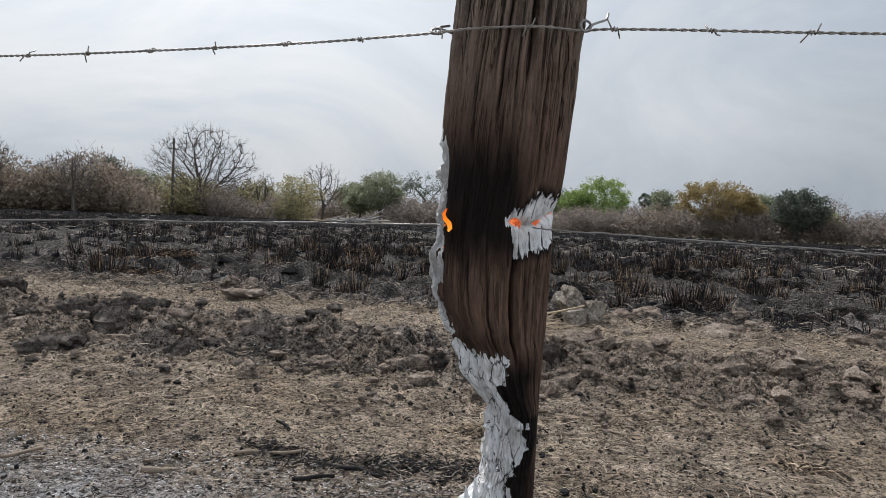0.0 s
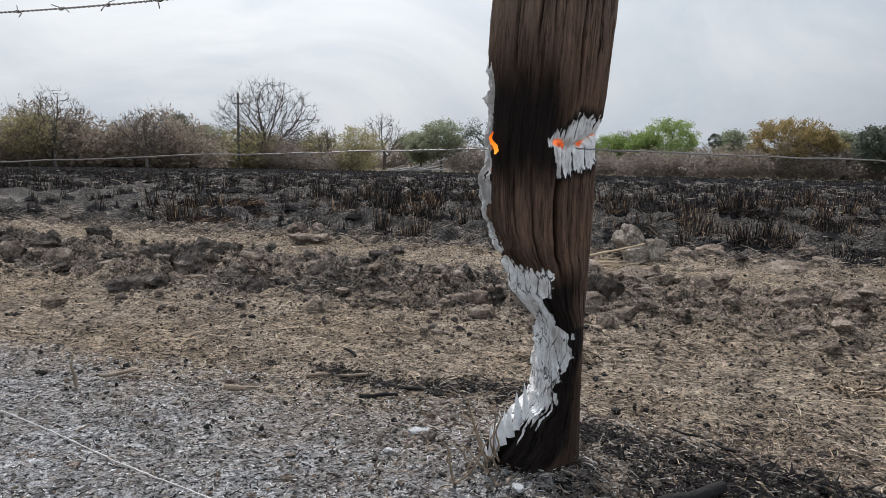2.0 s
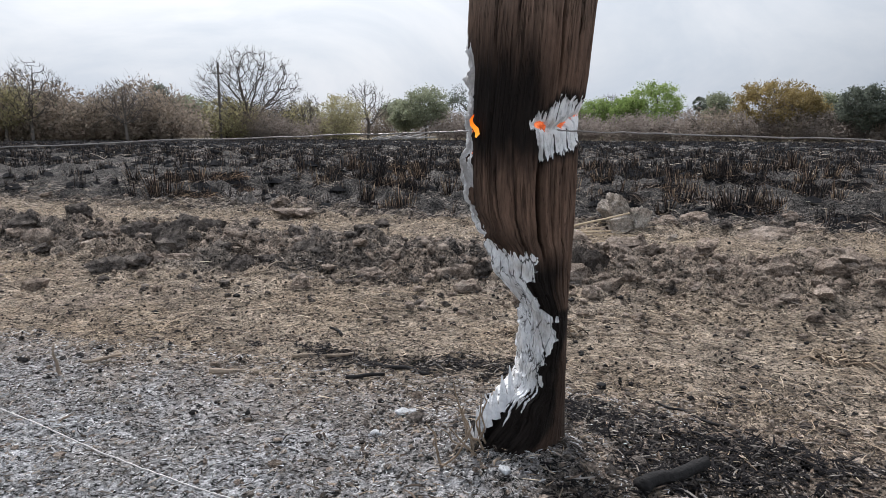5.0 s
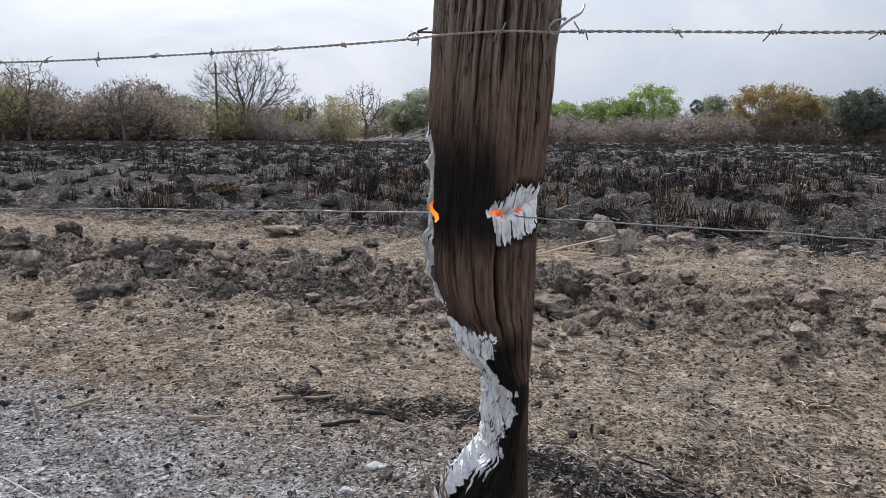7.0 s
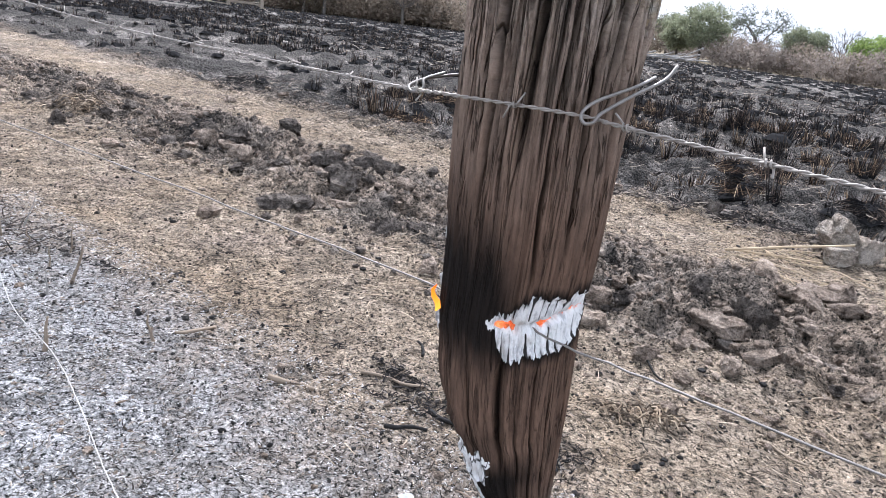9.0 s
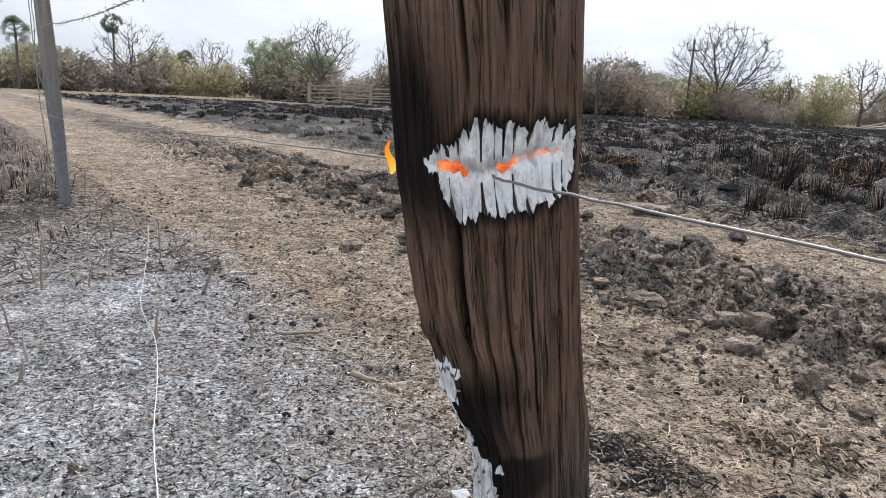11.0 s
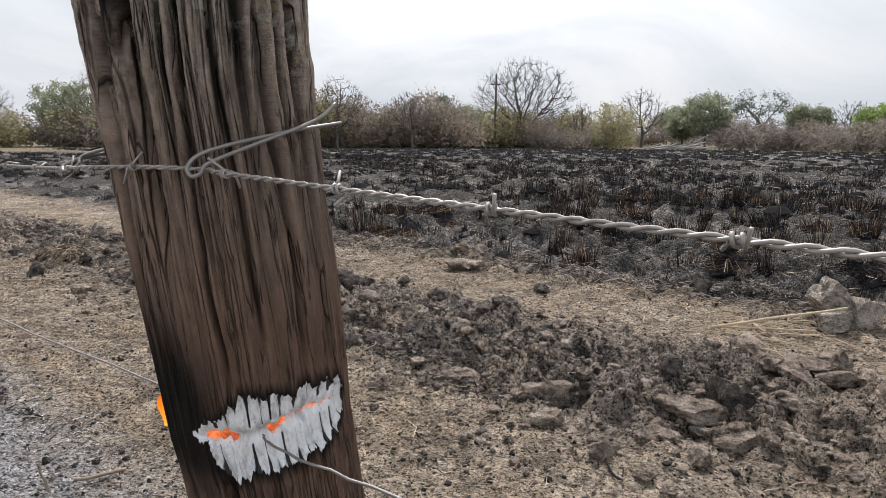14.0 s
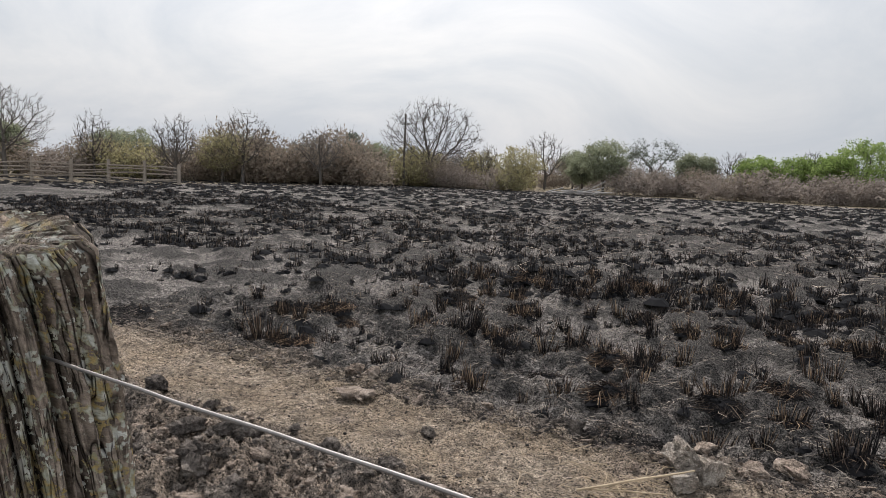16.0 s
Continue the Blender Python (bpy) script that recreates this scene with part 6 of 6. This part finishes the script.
def shrub(label, h, w, seed, leaves, per, leaf=0.12, points=330):
    """A feathery thicket bush of many fine stems."""
    g = np.random.default_rng(seed)
    pts = crown_points(g, points, h, w, 0.0, 0.25, 0.35, 0.5)
    pts = pts[pts[:, 2] > 0.15]
    at, parent = branch_out(g, [(0, 0, -0.1), (0, 0, 0.1)], pts, 0.22, 0.26, 0.2)
    r, kids = branch_radii(parent, 0.009)
    i = np.arange(1, len(at))
    tips = at[kids == 0]
    wood = [prisms(at[parent[i]], at[i], np.minimum(r[parent[i]], 0.06), np.minimum(r[i], 0.06), 3)]
    for n in range(4):
        out = tips / np.linalg.norm(tips, axis=1)[:, None] + g.normal(0, 0.6, tips.shape) + np.array([0, 0, 0.5])
        end = tips + out * g.uniform(0.12, 0.42, (len(tips), 1))
        wood.append(prisms(tips, end, np.full(len(tips), 0.008), np.full(len(tips), 0.004), 3))
    ob = empty("thicket_bush", pose(0, 0, 0), label, "bush", "thicket along the field's far edge")
    tagged(part("branchwork", quad_mesh("branchwork", wood, M_TWIG), ob), kind="stuff")
    low = tips * g.uniform(0.75, 1.05, (len(tips), 1)) * np.array([1, 1, 0.75])
    part("foliage", quad_mesh("foliage", [leaf_sprays(g, np.concatenate([tips, low]), per, 0.24, leaf, 0.9)], leaves), ob)
    return ob


def palm(label, h, w, seed, bark=None):
    r, tr, cr = random.Random(seed), Build(), Build()
    tr.tube([(0, 0, -0.2), (0.02, 0, h * 0.3), (0.05, 0.02, h * 0.65), (0.06, 0, h - w * 0.45)], [0.15, 0.12, 0.11, 0.11], 7, False)
    c = Vector((0.06, 0, h - w * 0.45))
    for n in range(34):
        a, el = r.uniform(0, 6.283), r.uniform(-1.0, 1.35)
        d = Vector((math.cos(a) * math.cos(el), math.sin(a) * math.cos(el), math.sin(el)))
        q = c + d * w * 0.26
        cr.tube([c, q], 0.018, 3, False)
        side = d.orthogonal().normalized()
        other = d.cross(side)
        b = r.uniform(0, 3.1)
        s_ = side * math.cos(b) + other * math.sin(b)
        for k in range(11):
            t = (k - 5) * 0.27
            e = q + (d * math.cos(t) + s_ * math.sin(t)) * w * 0.25 - Vector((0, 0, 0.05 * w))
            g = (d * math.sin(t) - s_ * math.cos(t)) * 0.04
            cr.add([q, q * 0.4 + e * 0.6 + g, e, q * 0.4 + e * 0.6 - g], [(0, 1, 2, 3)])
    ob = empty("palm_tree", pose(0, 0, 0), label, "palm tree")
    part("trunk", tr.mesh("trunk", bark or M_BARK), ob)
    part("fronds", cr.mesh("fronds", M_DARK_LEAF), ob)
    return ob


def put(ob, x, y, turn=0.0, scale=1.0):
    ob.matrix_basis = pose(x, y, hz(x, y), 0, 0, turn) @ Matrix.Diagonal((scale, scale, scale, 1))
    return ob


# the bare tree that stands alone behind the field
put(tree("bare_tree", "tree", "large bare spreading tree behind the burnt field", 10.9, 13.0, 905, 0.20, 1900, radius=0.46, shell=0.3, belly=0.42, twig=0.016, lumps=0.2), -28.7, 82.6, 40)
# bare and nearly bare crowns
BARE = [(-61.4, 49.9, 8.4, 9.4), (-59.8, 59.2, 6.6, 4.6), (-47.3, 57.1, 6.3, 4.6), (-42.6, 62.0, 7.2, 6.2), (-35.6, 66.2, 5.5, 5.4), (-15.8, 93.0, 7.3, 6.2), (8.2, 95.1, 5.4, 5.0), (17.1, 94.0, 5.6, 3.6),
        (-92.1, 21.3, 7.6, 8.6), (-75.6, 35.4, 7.3, 8.2), (-78.6, 46.7, 6.4, 6.6), (-70.9, 57.7, 8.8, 8.4), (-39.0, 70.5, 5.6, 5.0), (-48.5, 58.5, 5.0, 4.0), (-25.0, 86.0, 4.4, 4.0), (-21.5, 84.0, 5.0, 3.2)]
for n, (x, y, h, w) in enumerate(BARE):
    put(tree("bare_tree", "tree", "bare grey-brown tree behind the field", h + 0.45, w, 910 + n, 0.24, 520, shell=0.25, twig=0.015), x, y, n * 37)
LEAFY = {
    ("thin_tree", "thin-leaved olive-brown tree behind the field", M_OLIVE_LEAF, 22, 0.11, 0.28): ((-17.0, 81.5, 4.9, 6.6), (-23.5, 88.0, 4.4, 5.0), (-32.5, 88.0, 4.4, 6.0), (-44.5, 61.0, 5.0, 5.6), (-29.5, 86.0, 4.2, 4.6), (-91.6, 50.2, 5.4, 5.0)),
    ("leafy_tree", "rounded grey-green tree behind the field", M_GREEN_LEAF, 52, 0.14, 0.32): ((-37.8, 86.3, 5.0, 6.0), (-7.0, 83.1, 5.9, 6.0), (-9.9, 86.8, 4.2, 3.6), (28.0, 84.4, 5.3, 4.0), (-71.1, 50.9, 7.0, 7.6), (-68.0, 55.0, 5.4, 5.0), (-86.0, 30.0, 4.6, 8.0), (2.6, 97.4, 5.2, 3.0), (4.9, 97.3, 4.7, 3.4), (-13.4, 103.5, 5.2, 5.0), (40.8, 84.7, 5.1, 5.0), (-66.0, 70.0, 5.4, 9.0), (-52.0, 76.0, 5.2, 8.0)),
    ("leafy_tree", "dense dark green tree behind the field", M_DARK_LEAF, 60, 0.15, 0.32): ((-40.9, 84.9, 6.4, 2.6), (39.4, 73.0, 5.2, 6.2), (20.0, 95.0, 4.9, 4.0)),
    ("leafy_tree", "fresh bright green tree above the thicket", M_BRIGHT_LEAF, 50, 0.13, 0.32): ((15.3, 93.7, 4.9, 5.0), (22.1, 90.8, 7.0, 8.0), (11.0, 94.6, 4.8, 6.0), (18.5, 92.0, 5.2, 5.0), (44.0, 78.0, 3.6, 5.0)),
    ("leafy_tree", "broad ochre-tinted tree above the thicket", M_ORANGE_LEAF, 50, 0.13, 0.32): ((32.1, 78.7, 6.3, 9.0), (35.5, 79.0, 5.2, 6.0)),
}
n = 0
for (nm, lb, lf, per, leaf, cloud), rows in LEAFY.items():
    for x, y, h, w in rows:
        put(tree(nm, "tree", lb, h + 0.45, w, 950 + n, 0.22, 300, lf, per, leaf, cloud), x, y, n * 37)
        n += 1
# the open-crowned tree with leaf clumps at its limbs' ends
put(tree("open_crowned_tree", "tree", "open-crowned tree with dark leaf clumps at the top", 7.0, 7.6, 992, 0.34, 46, M_DARK_LEAF, 46, 0.11, 0.36, 0.17, 0.75, belly=0.5, lumps=0.6), -1.4, 85.4, 10)
for x, y, h, w in ((-72.1, 75.2, 5.8, 1.9), (-70.7, 76.5, 5.4, 1.9), (-75.7, 24.3, 7.0, 3.1), (-77.2, 34.3, 8.4, 2.6), (-85.3, 47.0, 5.7, 2.2), (24.9, 81.2, 5.1, 1.9)):
    put(palm("fan palm with a tuft of dark fronds", h, w, int(700 + x)), x, y)

# thicket along the far edge
BUSHES = [shrub("dense dry brown thicket bush", 3.2, 5.2, 801, M_BROWN_LEAF, 13), shrub("twiggy grey-brown thicket bush", 2.7, 5.8, 802, M_GREY_LEAF, 12), shrub("dry olive thicket bush", 3.0, 5.0, 803, M_OLIVE_LEAF, 12), shrub("tall dry brown scrub bush", 4.4, 5.6, 804, M_BROWN_LEAF, 12, points=420)]
rb = random.Random(41)
spots_b = []
for x, y, k, sc in ((-33.5, 71.5, 0, 1.15), (-36.0, 70.5, 3, 1.0), (-39.0, 69.0, 3, 0.95), (-41.5, 67.0, 0, 1.25), (-43.5, 65.0, 3, 1.05), (-46.0, 63.5, 3, 1.0), (-48.5, 64.5, 0, 1.0), (-37.5, 74.0, 3, 1.0), (-50.5, 65.5, 1, 1.0), (-26.5, 80.0, 0, 0.8), (-24.5, 79.5, 1, 0.7), (-30.5, 82.0, 2, 0.8), (-20.0, 80.0, 1, 0.8), (-17.5, 79.0, 2, 0.6),
                    (-55.0, 64.0, 1, 0.9), (-61.0, 62.0, 2, 1.0)):
    spots_b.append((x, y, k, 1.5 * sc))
for n in range(26):
    spots_b.append((-3.0 + 2.2 * n + rb.uniform(-0.8, 0.8), 82.0 - 0.0045 * (2.2 * n) ** 2 + rb.uniform(-2, 2), rb.choice((0, 1, 1, 1, 3 if n > 12 else 1)), rb.uniform(1.05, 1.4)))
for n in range(46):
    a = radians(8 + 1.5 * n)
    spots_b.append((-84 * math.cos(a) + rb.uniform(-3, 3), 88 * math.sin(a) + rb.uniform(-3, 3), rb.choice((0, 1, 1, 2, 2)), rb.uniform(1.15, 1.65)))
for n in range(26):
    spots_b.append((-30 + 4.6 * n + rb.uniform(-2, 2), 102 - 0.0045 * (4.6 * n - 30) ** 2 + rb.uniform(-3, 3), rb.choice((1, 2, 2, 3)), rb.uniform(0.9, 1.2)))
used = set()
for x, y, k, sc in spots_b:
    m = pose(x, y, hz(x, y), 0, 0, rb.uniform(0, 360)) @ Matrix.Diagonal((sc, sc, sc * rb.uniform(0.85, 1.1), 1))
    if k in used:
        c = copy_thing(BUSHES[k], Matrix())
        c.matrix_basis = m
    else:
        BUSHES[k].matrix_basis = m
        used.add(k)

# ---- rail fence, log pile and pole at the far edge ----
def rail_fence():
    ob = empty("rail_fence", pose(0, 0, 0), "bleached wooden rail fence at the field's end", "fence")
    a, b = Vector((-45.9, 36.1, -0.36)), Vector((-36.8, 44.9, -0.36))
    r, n = random.Random(51), 5
    for i in range(n + 1):
        p = a.lerp(b, i / n)
        bd = Build()
        bd.tube([p + Vector((0, 0, -0.1)), p + Vector((0.02, 0, 0.8)), p + Vector((0.0, 0.03, 1.75 + r.uniform(-0.1, 0.2)))], [0.15, 0.14, 0.13], 7)
        part("post", bd.mesh("post", M_RAIL), ob)
        if i < n:
            q = a.lerp(b, (i + 1) / n)
            for k in range(5):
                z = 0.25 + 0.30 * k
                off = Vector((0.09, -0.16, 0)) * (1 if i % 2 else -0.2)
                bd = Build()
                u, v = p + off + Vector((0, 0, z + r.uniform(-0.15, 0.1))), q + off + Vector((0, 0, z + r.uniform(-0.15, 0.1)))
                bd.tube([u, u.lerp(v, 0.5) + Vector((0, 0, r.uniform(-0.05, 0.05))), v], [0.065, 0.06, 0.05], 6)
                part("rail", bd.mesh("rail", M_RAIL), ob)


rail_fence()
rl = random.Random(61)
for n in range(22):
    x, y = -9.4 + rl.gauss(0, 1.2), 72.0 + rl.gauss(0, 0.8)
    a, el, ln = rl.uniform(-0.5, 0.5), abs(rl.gauss(0.12, 0.25)), rl.uniform(1.0, 2.6)
    b = Vector((x + ln * math.cos(a), y + 0.4 * ln * math.sin(a), -0.33 + ln * math.sin(el)))
    stick("log", (x, y, -0.36 + 0.15 * rl.random()), b, rl.uniform(0.05, 0.10), M_LOG, "smouldering ash-grey log in a heap", 0.05, 600 + n)
bd = Build()
bd.tube([(-30.3, 77.3, -0.8), (-30.3, 77.3, 4), (-30.25, 77.3, 8.2)], [0.15, 0.13, 0.11], 7)
pole = empty("utility_pole", pose(0, 0, 0), "slim dark utility pole beside the bare tree", "utility pole")
part("pole", bd.mesh("pole", M_BARK), pole)
bd = Build()
bd.tube([(-30.9, 77.3, 7.0), (-29.7, 77.3, 7.0)], 0.06, 5)
part("crossarm", bd.mesh("crossarm", M_BARK), pole)
